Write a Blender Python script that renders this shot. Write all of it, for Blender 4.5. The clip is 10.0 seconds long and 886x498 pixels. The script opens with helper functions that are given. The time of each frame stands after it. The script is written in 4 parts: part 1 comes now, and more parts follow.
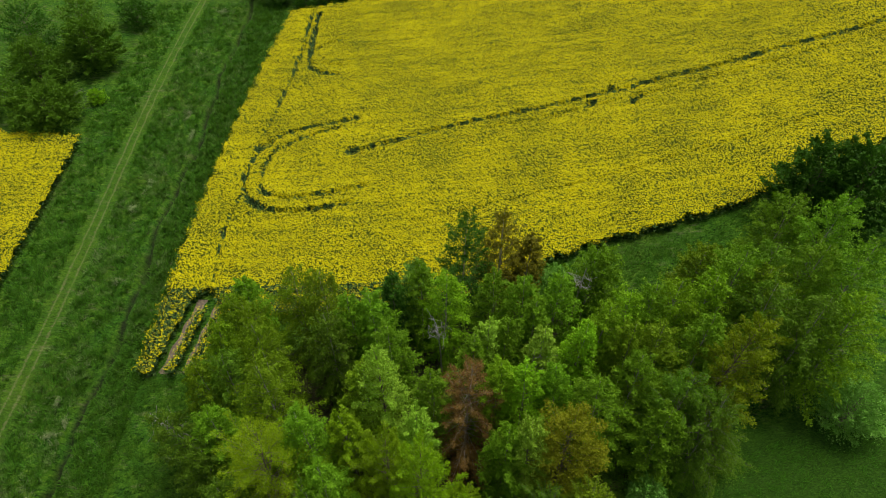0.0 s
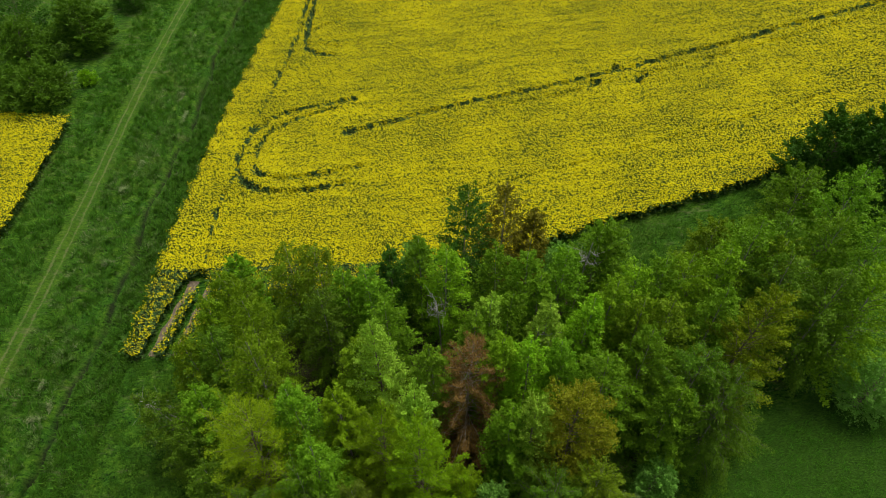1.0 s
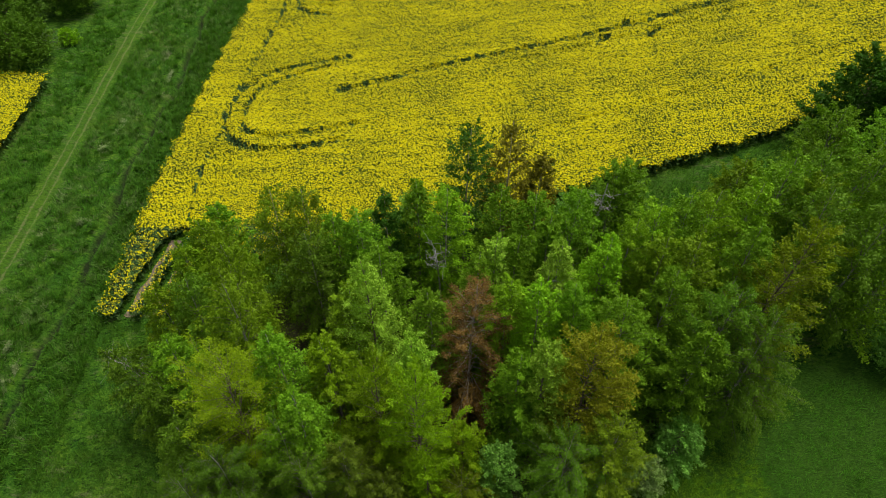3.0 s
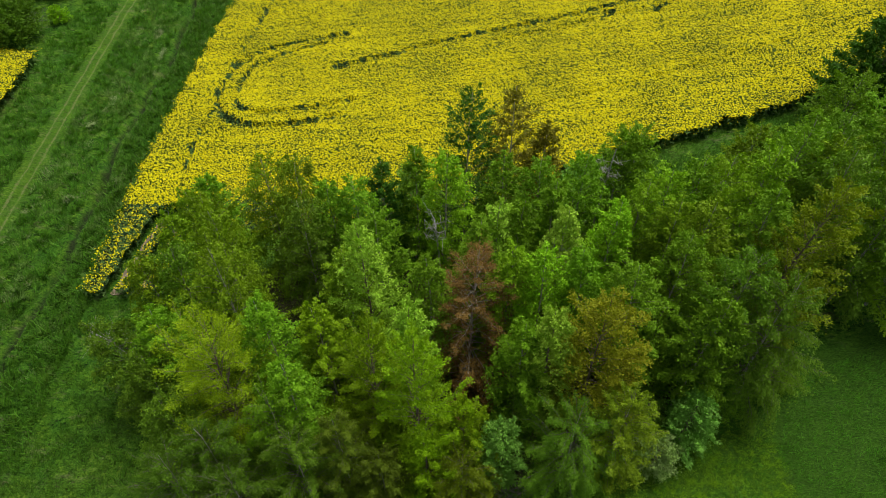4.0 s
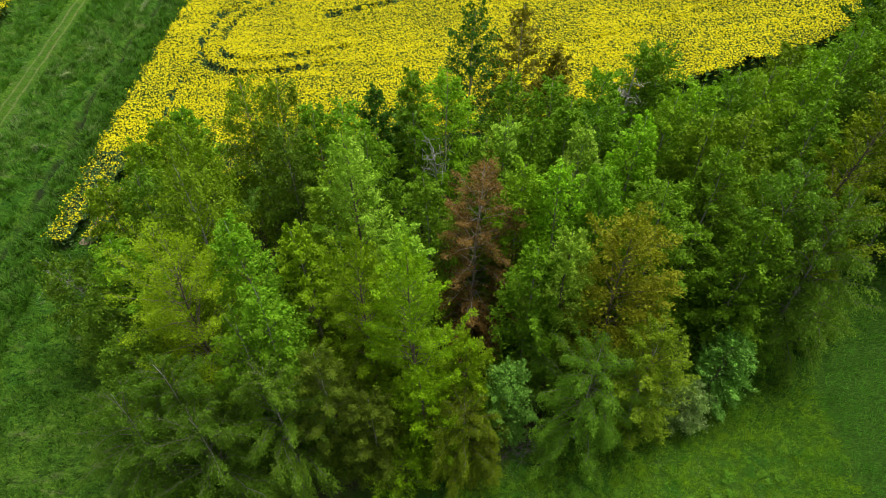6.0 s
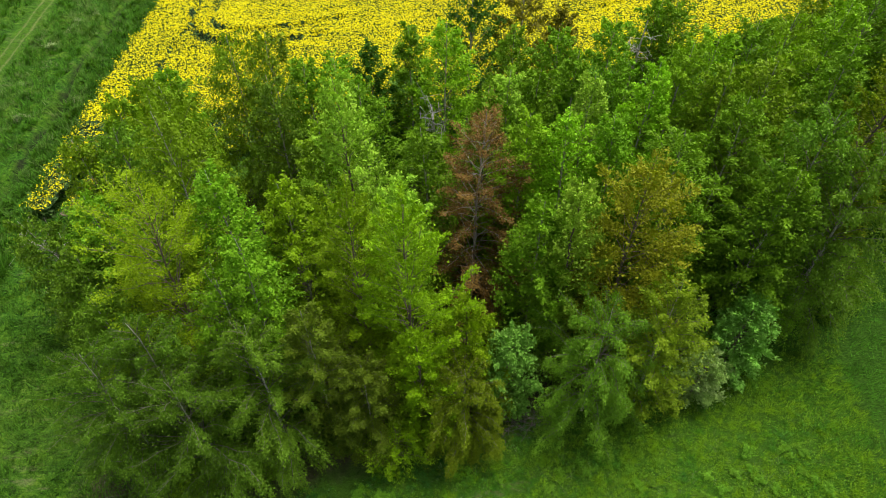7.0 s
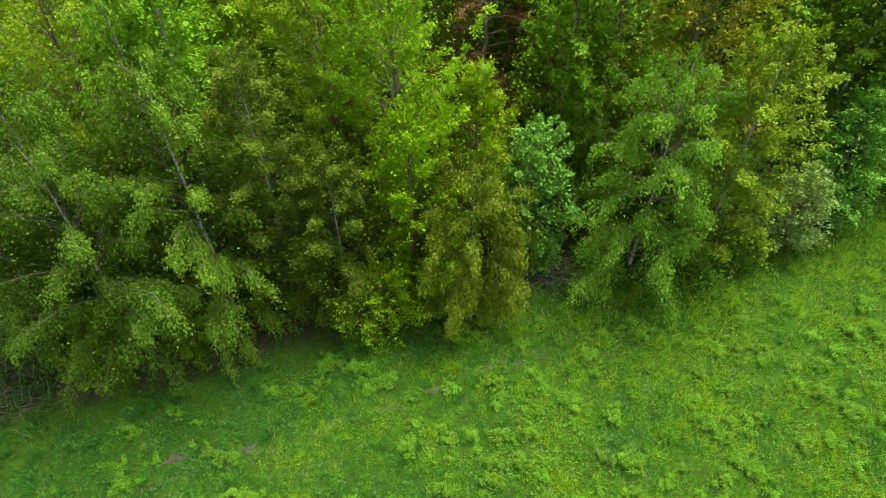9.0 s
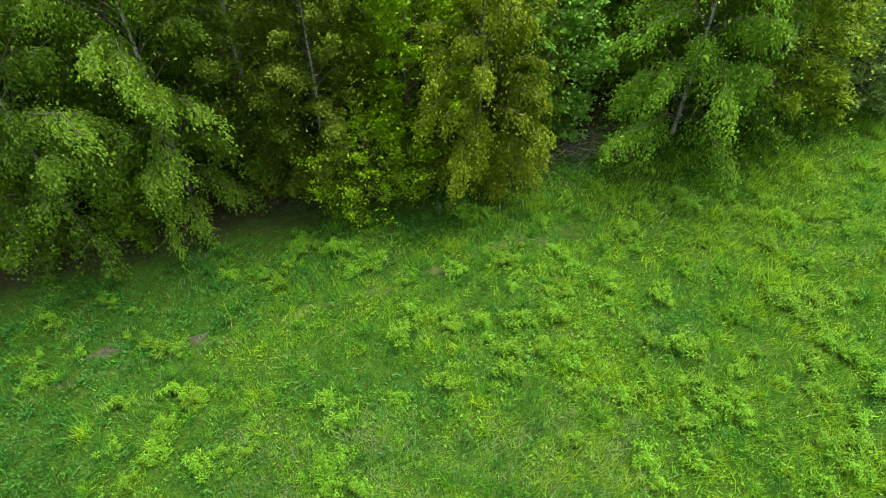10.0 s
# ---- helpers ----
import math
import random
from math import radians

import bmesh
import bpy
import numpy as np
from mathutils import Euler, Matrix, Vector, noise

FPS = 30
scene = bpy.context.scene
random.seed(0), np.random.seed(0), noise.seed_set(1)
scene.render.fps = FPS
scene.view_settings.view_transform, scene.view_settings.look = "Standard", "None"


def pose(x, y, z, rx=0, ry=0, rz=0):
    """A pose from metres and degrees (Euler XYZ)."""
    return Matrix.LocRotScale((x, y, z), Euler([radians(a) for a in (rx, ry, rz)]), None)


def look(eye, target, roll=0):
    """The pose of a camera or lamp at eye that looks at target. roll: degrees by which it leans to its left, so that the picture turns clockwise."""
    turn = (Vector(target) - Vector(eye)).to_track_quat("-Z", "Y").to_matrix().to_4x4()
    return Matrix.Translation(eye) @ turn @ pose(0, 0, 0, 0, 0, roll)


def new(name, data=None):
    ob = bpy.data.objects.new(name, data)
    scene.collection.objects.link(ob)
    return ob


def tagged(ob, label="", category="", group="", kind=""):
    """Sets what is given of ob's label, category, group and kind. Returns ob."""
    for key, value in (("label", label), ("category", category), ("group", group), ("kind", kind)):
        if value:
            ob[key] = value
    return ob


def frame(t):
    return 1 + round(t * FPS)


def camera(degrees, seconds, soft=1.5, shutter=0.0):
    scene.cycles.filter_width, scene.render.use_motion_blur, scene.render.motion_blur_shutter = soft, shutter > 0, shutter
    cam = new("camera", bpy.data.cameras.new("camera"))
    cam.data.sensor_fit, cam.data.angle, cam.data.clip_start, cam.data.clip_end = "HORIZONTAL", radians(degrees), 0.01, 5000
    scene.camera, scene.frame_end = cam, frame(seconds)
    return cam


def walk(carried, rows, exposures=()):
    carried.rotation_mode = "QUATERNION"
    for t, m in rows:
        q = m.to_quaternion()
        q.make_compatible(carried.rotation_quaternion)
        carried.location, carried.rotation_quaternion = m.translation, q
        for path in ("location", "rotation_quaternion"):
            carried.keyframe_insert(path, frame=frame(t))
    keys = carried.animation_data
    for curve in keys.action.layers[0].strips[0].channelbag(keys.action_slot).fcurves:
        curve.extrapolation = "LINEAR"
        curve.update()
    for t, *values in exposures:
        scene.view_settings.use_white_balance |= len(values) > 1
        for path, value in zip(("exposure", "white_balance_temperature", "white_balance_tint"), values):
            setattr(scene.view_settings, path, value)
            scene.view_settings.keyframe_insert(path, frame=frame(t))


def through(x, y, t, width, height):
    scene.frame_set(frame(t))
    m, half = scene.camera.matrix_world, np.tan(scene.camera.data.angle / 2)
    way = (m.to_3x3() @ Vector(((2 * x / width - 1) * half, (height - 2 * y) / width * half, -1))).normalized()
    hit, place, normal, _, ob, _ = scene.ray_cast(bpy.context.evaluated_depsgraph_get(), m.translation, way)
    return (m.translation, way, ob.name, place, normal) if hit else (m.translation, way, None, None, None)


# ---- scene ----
cam = camera(72.0, 10.0, soft=0.9)
METRES, EYE, TILT, LEAN, TURN = 31.2, 50.4, -46.3, 0.0, 0.0
ROWS = [
    (0, 0.0000, 0.0000, 0.0000, -0.000, 0.000, -0.000),
    (0.5, 0.0002, 0.0344, -0.0326, -0.006, -0.024, 0.000),
    (1, 0.0002, 0.0691, -0.0649, -0.018, -0.036, -0.010),
    (1.5, 0.0000, 0.1039, -0.0975, -0.006, -0.048, -0.010),
    (2, -0.0005, 0.1389, -0.1293, -0.000, -0.073, -0.020),
    (2.5, 0.0000, 0.1733, -0.1623, -0.006, -0.097, -0.040),
    (4, 0.0015, 0.2759, -0.2626, -0.000, -0.109, -0.020),
    (4.5, 0.0016, 0.3103, -0.2954, -0.018, -0.103, -0.020),
    (5, 0.0017, 0.3445, -0.3285, -0.024, -0.133, -0.030),
    (5.5, 0.0008, 0.3794, -0.3597, -0.024, -0.181, -0.040),
    (6, 0.0016, 0.4143, -0.3927, -0.0360, -0.2033, -0.0667),
    (6.5, 0.0025, 0.4492, -0.4257, -0.0480, -0.2257, -0.0933),
    (6.8, 0.0030, 0.4701, -0.4455, -0.0552, -0.2391, -0.1093),
    (7, 0.0033, 0.4841, -0.4587, -0.060, -0.248, -0.120),
    (7.5, 0.0036, 0.5438, -0.5153, -0.085, -0.296, -0.180),
    (8, 0.0034, 0.6110, -0.5806, -0.091, -0.375, -0.250),
    (8.5, 0.0046, 0.6803, -0.6448, -0.109, -0.441, -0.310),
    (9, 0.0037, 0.7489, -0.7099, -0.127, -0.508, -0.310),
    (9.5, 0.0044, 0.8184, -0.7760, -0.127, -0.653, -0.300),
    (10, 0.0035, 0.8842, -0.8447, -0.115, -0.707, -0.310),
]
EXPOSURES = [(0, 0.10), (2.5, 0.23), (4.5, 0.45), (5.5, 0.58), (7.0, 0.90), (8.5, 1.43), (10.0, 1.68)]
walk(cam, [(t, pose(0, 0, EYE, TILT, LEAN, TURN) @ pose(METRES * x, METRES * y, METRES * z, 90 + pitch, roll, yaw)) for t, x, y, z, yaw, pitch, roll in ROWS], exposures=EXPOSURES)

# ---- world, sun, light ----
SUN_EL, SUN_AZ = 70.0, 42.0   # high soft sun behind thin cloud; azimuth clockwise from +y
world = bpy.data.worlds.new("overcast_sky")
scene.world = world
world.use_nodes = True
wn = world.node_tree.nodes
sky = wn.new("ShaderNodeTexSky")
sky.sky_type, sky.sun_disc = "NISHITA", False
sky.sun_elevation, sky.sun_rotation = radians(SUN_EL), radians(SUN_AZ)
sky.air_density, sky.dust_density, sky.ozone_density = 1.0, 3.0, 1.0
wn["Background"].inputs["Strength"].default_value = 0.100
grey = wn.new("ShaderNodeHueSaturation")      # thin cloud takes most of the blue out of the sky
grey.inputs["Saturation"].default_value = 0.35
world.node_tree.links.new(sky.outputs[0], grey.inputs["Color"])
world.node_tree.links.new(grey.outputs[0], wn["Background"].inputs["Color"])
sun_data = bpy.data.lights.new("sun", "SUN")
sun_data.energy, sun_data.angle, sun_data.color = 3.1, radians(36), (1.0, 0.95, 0.86)
sun = new("sun", sun_data)
_a, _e = radians(SUN_AZ), radians(SUN_EL)
SUN_FROM = Vector((math.sin(_a) * math.cos(_e), math.cos(_a) * math.cos(_e), math.sin(_e)))
sun.matrix_world = look(SUN_FROM * 200, (0, 0, 0))


# ---- the lie of the land ----
def ditch_x(y):
    return -33.3 + 0.35 * np.sin(y * 0.21) + 0.22 * np.sin(y * 0.57 + 1.0) + 0.12 * np.sin(y * 1.9)


TRACK = (-41.8192, 1.0036, -0.2529, 0.0147)


def track_x(y):
    v = np.clip(y, 10, 105) / 10
    return TRACK[0] + v * (TRACK[1] + v * (TRACK[2] + v * TRACK[3]))


def land(x, y):
    """Height of the open ground, without ruts and ditch."""
    x = np.clip(np.asarray(x, float), -90, 75)
    y = np.clip(np.asarray(y, float), -20, 125)
    u, v = x / 10, y / 10
    return -0.8515 + 0.87 * u + 0.4321 * v + 0.137 * u * u + 0.0267 * u * v + 0.0169 * v * v


def bumps(x, y):
    small = (0.06 * np.sin(x * 1.31 + 0.7 * np.sin(y * 0.83)) * np.sin(y * 1.13 + 0.9 * np.sin(x * 0.71))
             + 0.035 * np.sin(x * 2.9 + y * 1.7) * np.sin(y * 3.3 - x * 0.9))
    strip = np.exp(-((x + 34.5) / 5.0) ** 2)          # hummocks either side of the ditch
    hummock = np.sin(x * 2.3 + 1.3 * np.sin(y * 1.9)) * np.sin(y * 2.1 + 1.1 * np.sin(x * 1.3)) + 0.6 * np.sin(x * 4.7 + y) * np.sin(y * 4.1 - x)
    return small + 0.26 * strip * hummock


def ground_z(x, y):
    x, y = np.asarray(x, float), np.asarray(y, float)
    z = land(x, y) + bumps(x, y)
    d = (x - ditch_x(y)) / (0.36 + 0.12 * np.sin(y * 0.9))
    deep = 1.25 * np.clip(0.52 + 0.55 * np.sin(y * 0.43 + 1.2 * np.sin(y * 0.17)) + 0.35 * np.sin(y * 1.3), np.where(y > 52, 0.55, 0.25), 1.0)
    z = z - np.where((y > 5) & (y < 140), deep, 0.0) * np.exp(-d * d)
    d = (x - ditch_x(y) - 1.0) / 1.6
    z = z + np.where((y > 5) & (y < 140), 0.22, 0.0) * np.exp(-d * d)
    for off in (-0.48, 0.48):
        d = (x - track_x(y) - off) / 0.20
        z = z - 0.10 * np.exp(-d * d)
    return z


def gz(x, y):
    return float(ground_z(x, y))


# ---- materials ----
def nodes_of(name):
    m = bpy.data.materials.new(name)
    m.use_nodes = True
    nt = m.node_tree
    return m, nt, nt.nodes, nt.links, nt.nodes["Principled BSDF"]


def add(nt, kind, **values):
    n = nt.nodes.new(kind)
    for k, v in values.items():
        n.inputs[k].default_value = v
    return n


def noise_tex(nt, where, scale, detail=4.0, rough=0.55):
    n = add(nt, "ShaderNodeTexNoise", Scale=scale, Detail=detail, Roughness=rough)
    nt.links.new(where, n.inputs["Vector"])
    return n.outputs["Fac"]


def ramp(nt, fac, stops):
    r = nt.nodes.new("ShaderNodeValToRGB")
    el = r.color_ramp.elements
    while len(el) < len(stops):
        el.new(0.5)
    for e, (p, c) in zip(el, stops):
        e.position, e.color = p, (*c, 1)
    nt.links.new(fac, r.inputs["Fac"])
    return r.outputs["Color"]


def mix(nt, fac, a, b, blend="MIX"):
    n = nt.nodes.new("ShaderNodeMix")
    n.data_type, n.blend_type = "RGBA", blend
    for sock, v in ((n.inputs[0], fac), (n.inputs[6], a), (n.inputs[7], b)):
        if isinstance(v, (int, float)):
            sock.default_value = v
        elif isinstance(v, tuple):
            sock.default_value = (*v, 1)
        else:
            nt.links.new(v, sock)
    return n.outputs[2]


def maths(nt, op, a, b=0.0, c=None, clamp=False):
    n = nt.nodes.new("ShaderNodeMath")
    n.operation, n.use_clamp = op, clamp
    for i, v in enumerate((a, b) if c is None else (a, b, c)):
        if isinstance(v, (int, float)):
            n.inputs[i].default_value = v
        else:
            nt.links.new(v, n.inputs[i])
    return n.outputs[0]


def bump(nt, height, strength, distance):
    n = add(nt, "ShaderNodeBump", Strength=strength, Distance=distance)
    nt.links.new(height, n.inputs["Height"])
    return n.outputs["Normal"]


def leaf_material(name, colour, vary=0.28, warm=None, shine=0.6, through=0.25, gloss=0.12):
    """Leaves: each its own shade, light through the blade, a little gloss."""
    m, nt, nn, ll, bsdf = nodes_of(name)
    geo = nn.new("ShaderNodeNewGeometry")
    obj = nn.new("ShaderNodeObjectInfo")
    isl = geo.outputs["Random Per Island"]
    warm = warm or (colour[0] * 1.22, colour[1] * 1.10, colour[2])
    dark = tuple(c * (1 - vary) for c in colour)
    light = tuple(min(1, c * (1 + vary)) for c in colour)
    base = ramp(nt, isl, [(0.0, dark), (0.55, colour), (1.0, light)])
    patch = noise_tex(nt, geo.outputs["Position"], 1.1, 2.0)
    base = mix(nt, maths(nt, "MULTIPLY", maths(nt, "SUBTRACT", patch, 0.46, clamp=True), 1.6, clamp=True), base, warm)
    hsv = nn.new("ShaderNodeHueSaturation")
    ll.new(maths(nt, "MULTIPLY_ADD", obj.outputs["Random"], 0.012, 0.496), hsv.inputs["Hue"])
    ll.new(maths(nt, "MULTIPLY_ADD", obj.outputs["Random"], 0.36, 0.86), hsv.inputs["Value"])
    ll.new(base, hsv.inputs["Color"])
    ll.new(hsv.outputs[0], bsdf.inputs["Base Color"])
    bsdf.inputs["Roughness"].default_value = shine
    bsdf.inputs["Specular IOR Level"].default_value = gloss
    tr = nn.new("ShaderNodeBsdfTranslucent")
    ll.new(mix(nt, 1.0, hsv.outputs[0], (1.20, 1.35, 0.5), "MULTIPLY"), tr.inputs["Color"])
    mx = nn.new("ShaderNodeMixShader")
    mx.inputs[0].default_value = through
    ll.new(bsdf.outputs[0], mx.inputs[1])
    ll.new(tr.outputs[0], mx.inputs[2])
    ll.new(mx.outputs[0], nn["Material Output"].inputs["Surface"])
    return m


LEAF = {
    "birch": leaf_material("birch_leaves", (0.130, 0.264, 0.008)),
    "front": leaf_material("front_birch_leaves", (0.082, 0.170, 0.009)),
    "moss": leaf_material("moss_green_leaves", (0.138, 0.205, 0.006)),
    "weep": leaf_material("weeping_birch_leaves", (0.112, 0.218, 0.012)),
    "olive": leaf_material("olive_birch_leaves", (0.148, 0.250, 0.006)),
    "bright": leaf_material("bright_birch_leaves", (0.182, 0.355, 0.008)),
    "lime": leaf_material("lime_green_leaves", (0.178, 0.312, 0.004)),
    "pale": leaf_material("pale_aspen_leaves", (0.245, 0.410, 0.030)),
    "yellow": leaf_material("yellow_green_leaves", (0.174, 0.256, 0.003)),
    "gold": leaf_material("gold_bronze_leaves", (0.198, 0.218, 0.007)),
    "rust": leaf_material("rust_green_leaves", (0.150, 0.142, 0.008)),
    "bronze": leaf_material("bronze_leaves", (0.098, 0.150, 0.008)),
    "brown": leaf_material("dead_brown_leaves", (0.150, 0.088, 0.020), through=0.15),
    "dark": leaf_material("dark_green_leaves", (0.044, 0.124, 0.007)),
    "elder": leaf_material("elder_leaves", (0.145, 0.315, 0.038), warm=(0.23, 0.39, 0.08)),
    "whitish": leaf_material("whitish_shrub_leaves", (0.20, 0.32, 0.07), warm=(0.36, 0.42, 0.20)),
    "bush": leaf_material("hedge_leaves", (0.086, 0.180, 0.010)),
}


def bark_material(name, light, dark, scale):
    m, nt, nn, ll, bsdf = nodes_of(name)
    tc = nn.new("ShaderNodeTexCoord")
    mp = add(nt, "ShaderNodeMapping", Scale=(1, 1, 3.5))
    ll.new(tc.outputs["Object"], mp.inputs["Vector"])
    f = noise_tex(nt, mp.outputs[0], scale, 5, 0.65)
    ll.new(ramp(nt, f, [(0.36, dark), (0.5, light), (0.8, tuple(c * 0.75 for c in light))]), bsdf.inputs["Base Color"])
    bsdf.inputs["Roughness"].default_value = 0.85
    ll.new(bump(nt, f, 0.5, 0.02), bsdf.inputs["Normal"])
    return m


BIRCH_BARK = bark_material("birch_bark", (0.42, 0.40, 0.35), (0.05, 0.045, 0.04), 4.0)
TWIG = bark_material("grey_twigs", (0.15, 0.13, 0.11), (0.05, 0.042, 0.035), 5.0)
BROWN_BARK = bark_material("brown_bark", (0.16, 0.12, 0.09), (0.05, 0.04, 0.03), 6.0)
LIMB_BARK = bark_material("limb_bark", (0.125, 0.110, 0.088), (0.04, 0.036, 0.03), 5.0)
DEAD_WOOD = bark_material("dead_wood", (0.34, 0.31, 0.27), (0.12, 0.10, 0.085), 5.0)


def ground_material():
    m, nt, nn, ll, bsdf = nodes_of("meadow_ground")
    geo = nn.new("ShaderNodeNewGeometry")
    pos = geo.outputs["Position"]
    sep = nn.new("ShaderNodeSeparateXYZ")
    ll.new(pos, sep.inputs[0])
    x, y = sep.outputs[0], sep.outputs[1]
    mp = add(nt, "ShaderNodeMapping", Rotation=(0, 0, 0.6), Scale=(1.0, 2.6, 1.0))
    ll.new(pos, mp.inputs["Vector"])
    fine = noise_tex(nt, pos, 6.0, 7, 0.75)
    comb = noise_tex(nt, mp.outputs[0], 1.5, 6, 0.7)
    mid = noise_tex(nt, pos, 0.55, 5, 0.65)
    big = noise_tex(nt, pos, 0.11, 4, 0.55)
    tone = maths(nt, "ADD", maths(nt, "MULTIPLY", fine, 0.5), maths(nt, "MULTIPLY", comb, 0.5))
    grass = ramp(nt, tone, [(0.40, (0.010, 0.032, 0.003)), (0.48, (0.046, 0.138, 0.007)), (0.55, (0.098, 0.215, 0.012)), (0.64, (0.165, 0.275, 0.034))])
    lush = ramp(nt, tone, [(0.40, (0.006, 0.023, 0.003)), (0.49, (0.031, 0.112, 0.007)), (0.57, (0.062, 0.168, 0.012)), (0.66, (0.105, 0.235, 0.025))])
    c = mix(nt, ramp(nt, mid, [(0.42, (0, 0, 0)), (0.58, (1, 1, 1))]), grass, lush)
    # dark rank growth between ditch and crop
    rank = maths(nt, "MULTIPLY", maths(nt, "MULTIPLY", maths(nt, "ADD", x, 33.4), 1.2, clamp=True), maths(nt, "MULTIPLY", maths(nt, "SUBTRACT", -28.5, x), 0.8, clamp=True))
    c = mix(nt, maths(nt, "MULTIPLY", rank, 0.8), c, lush)
    c = mix(nt, maths(nt, "MULTIPLY", maths(nt, "SUBTRACT", big, 0.45, clamp=True), 1.5), c, (0.085, 0.120, 0.016))
    # straw-coloured patches
    straw = ramp(nt, noise_tex(nt, mp.outputs[0], 0.42, 7, 0.78), [(0.55, (0, 0, 0)), (0.66, (1, 1, 1))])
    c = mix(nt, maths(nt, "MULTIPLY", straw, 0.55), c, mix(nt, fine, (0.11, 0.13, 0.04), (0.30, 0.28, 0.15)))
    # bottom of the ditch: mud, blackened in colour to carry the ditch's shade
    xd = maths(nt, "ADD", maths(nt, "MULTIPLY", maths(nt, "SINE", maths(nt, "MULTIPLY", y, 0.21)), 0.35),
               maths(nt, "MULTIPLY", maths(nt, "SINE", maths(nt, "MULTIPLY_ADD", y, 0.57, 1.0)), 0.22))
    dd = maths(nt, "ABSOLUTE", maths(nt, "SUBTRACT", maths(nt, "ADD", x, 33.3), xd))
    mud_shade = maths(nt, "SUBTRACT", 1.0, maths(nt, "MULTIPLY", maths(nt, "ADD", dd, maths(nt, "MULTIPLY", maths(nt, "SUBTRACT", mid, 0.5), 1.0)), 2.1), clamp=True)
    mud_shade = maths(nt, "MULTIPLY", mud_shade, ramp(nt, noise_tex(nt, pos, 0.30, 4, 0.7), [(0.28, (0, 0, 0)), (0.40, (1, 1, 1))]))
    c = mix(nt, maths(nt, "MULTIPLY", mud_shade, 0.9), c, mix(nt, fine, (0.005, 0.008, 0.003), (0.034, 0.042, 0.018)))
    # wheel ruts, worn to pale short grass and earth
    yv = maths(nt, "MULTIPLY", maths(nt, "MINIMUM", maths(nt, "MAXIMUM", y, 10.0), 105.0), 0.1)
    xr = maths(nt, "MULTIPLY_ADD", maths(nt, "MULTIPLY_ADD", maths(nt, "MULTIPLY_ADD", yv, TRACK[3], TRACK[2]), yv, TRACK[1]), yv, TRACK[0])
    off = maths(nt, "SUBTRACT", x, xr)
    d = maths(nt, "ABSOLUTE", off)
    wob = maths(nt, "MULTIPLY", maths(nt, "SUBTRACT", comb, 0.5), 0.9)
    e = maths(nt, "ABSOLUTE", maths(nt, "SUBTRACT", d, 0.48))
    rut = maths(nt, "SUBTRACT", 1.0, maths(nt, "MULTIPLY", maths(nt, "ADD", e, wob), 6.8), clamp=True)
    lane = maths(nt, "SUBTRACT", 1.0, maths(nt, "MULTIPLY", d, 0.55), clamp=True)
    c = mix(nt, maths(nt, "MULTIPLY", lane, 0.40), c, mix(nt, fine, (0.050, 0.125, 0.008), (0.100, 0.190, 0.014)))
    c = mix(nt, maths(nt, "MULTIPLY", rut, 0.6), c, mix(nt, fine, (0.12, 0.16, 0.04), (0.30, 0.30, 0.13)))
    # thatch under the tall meadow grass, darkened in colour as shade between tufts
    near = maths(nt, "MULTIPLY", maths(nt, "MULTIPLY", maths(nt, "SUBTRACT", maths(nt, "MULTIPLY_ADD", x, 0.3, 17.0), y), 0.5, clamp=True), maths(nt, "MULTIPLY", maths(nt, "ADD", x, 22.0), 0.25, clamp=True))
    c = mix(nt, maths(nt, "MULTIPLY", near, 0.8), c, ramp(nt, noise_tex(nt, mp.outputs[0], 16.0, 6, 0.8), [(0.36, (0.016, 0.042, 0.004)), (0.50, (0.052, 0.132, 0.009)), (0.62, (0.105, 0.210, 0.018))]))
    # ground darker green towards the right, from x = 12
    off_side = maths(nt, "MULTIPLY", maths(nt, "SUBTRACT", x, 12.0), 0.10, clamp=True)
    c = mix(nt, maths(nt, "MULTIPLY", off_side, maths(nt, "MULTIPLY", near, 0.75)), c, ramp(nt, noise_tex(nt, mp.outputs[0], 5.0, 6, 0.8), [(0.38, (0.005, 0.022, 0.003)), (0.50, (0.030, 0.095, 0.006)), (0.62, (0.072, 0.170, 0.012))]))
    # faint worn line and bare places across the meadow
    ym = maths(nt, "MULTIPLY_ADD", x, 0.34, 11.0)
    em = maths(nt, "ADD", maths(nt, "ABSOLUTE", maths(nt, "SUBTRACT", y, ym)), maths(nt, "MULTIPLY", maths(nt, "SUBTRACT", comb, 0.42), 3.4))
    worn = maths(nt, "MULTIPLY", maths(nt, "SUBTRACT", 1.0, maths(nt, "MULTIPLY", em, 2.2), clamp=True), maths(nt, "MULTIPLY", maths(nt, "SUBTRACT", 6.0, x), 0.3, clamp=True))
    worn = maths(nt, "MULTIPLY", worn, maths(nt, "MULTIPLY", maths(nt, "ADD", x, 20.0), 0.3, clamp=True))
    c = mix(nt, maths(nt, "MULTIPLY", worn, 0.55), c, mix(nt, fine, (0.12, 0.09, 0.05), (0.30, 0.24, 0.15)))
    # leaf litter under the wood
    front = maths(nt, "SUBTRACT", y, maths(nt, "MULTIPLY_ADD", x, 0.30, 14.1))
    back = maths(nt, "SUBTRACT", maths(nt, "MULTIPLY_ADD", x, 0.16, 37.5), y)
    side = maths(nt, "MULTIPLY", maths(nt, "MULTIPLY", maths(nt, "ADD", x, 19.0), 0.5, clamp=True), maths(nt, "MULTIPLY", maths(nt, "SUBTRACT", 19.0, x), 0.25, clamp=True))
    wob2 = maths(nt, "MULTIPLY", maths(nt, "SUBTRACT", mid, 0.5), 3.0)
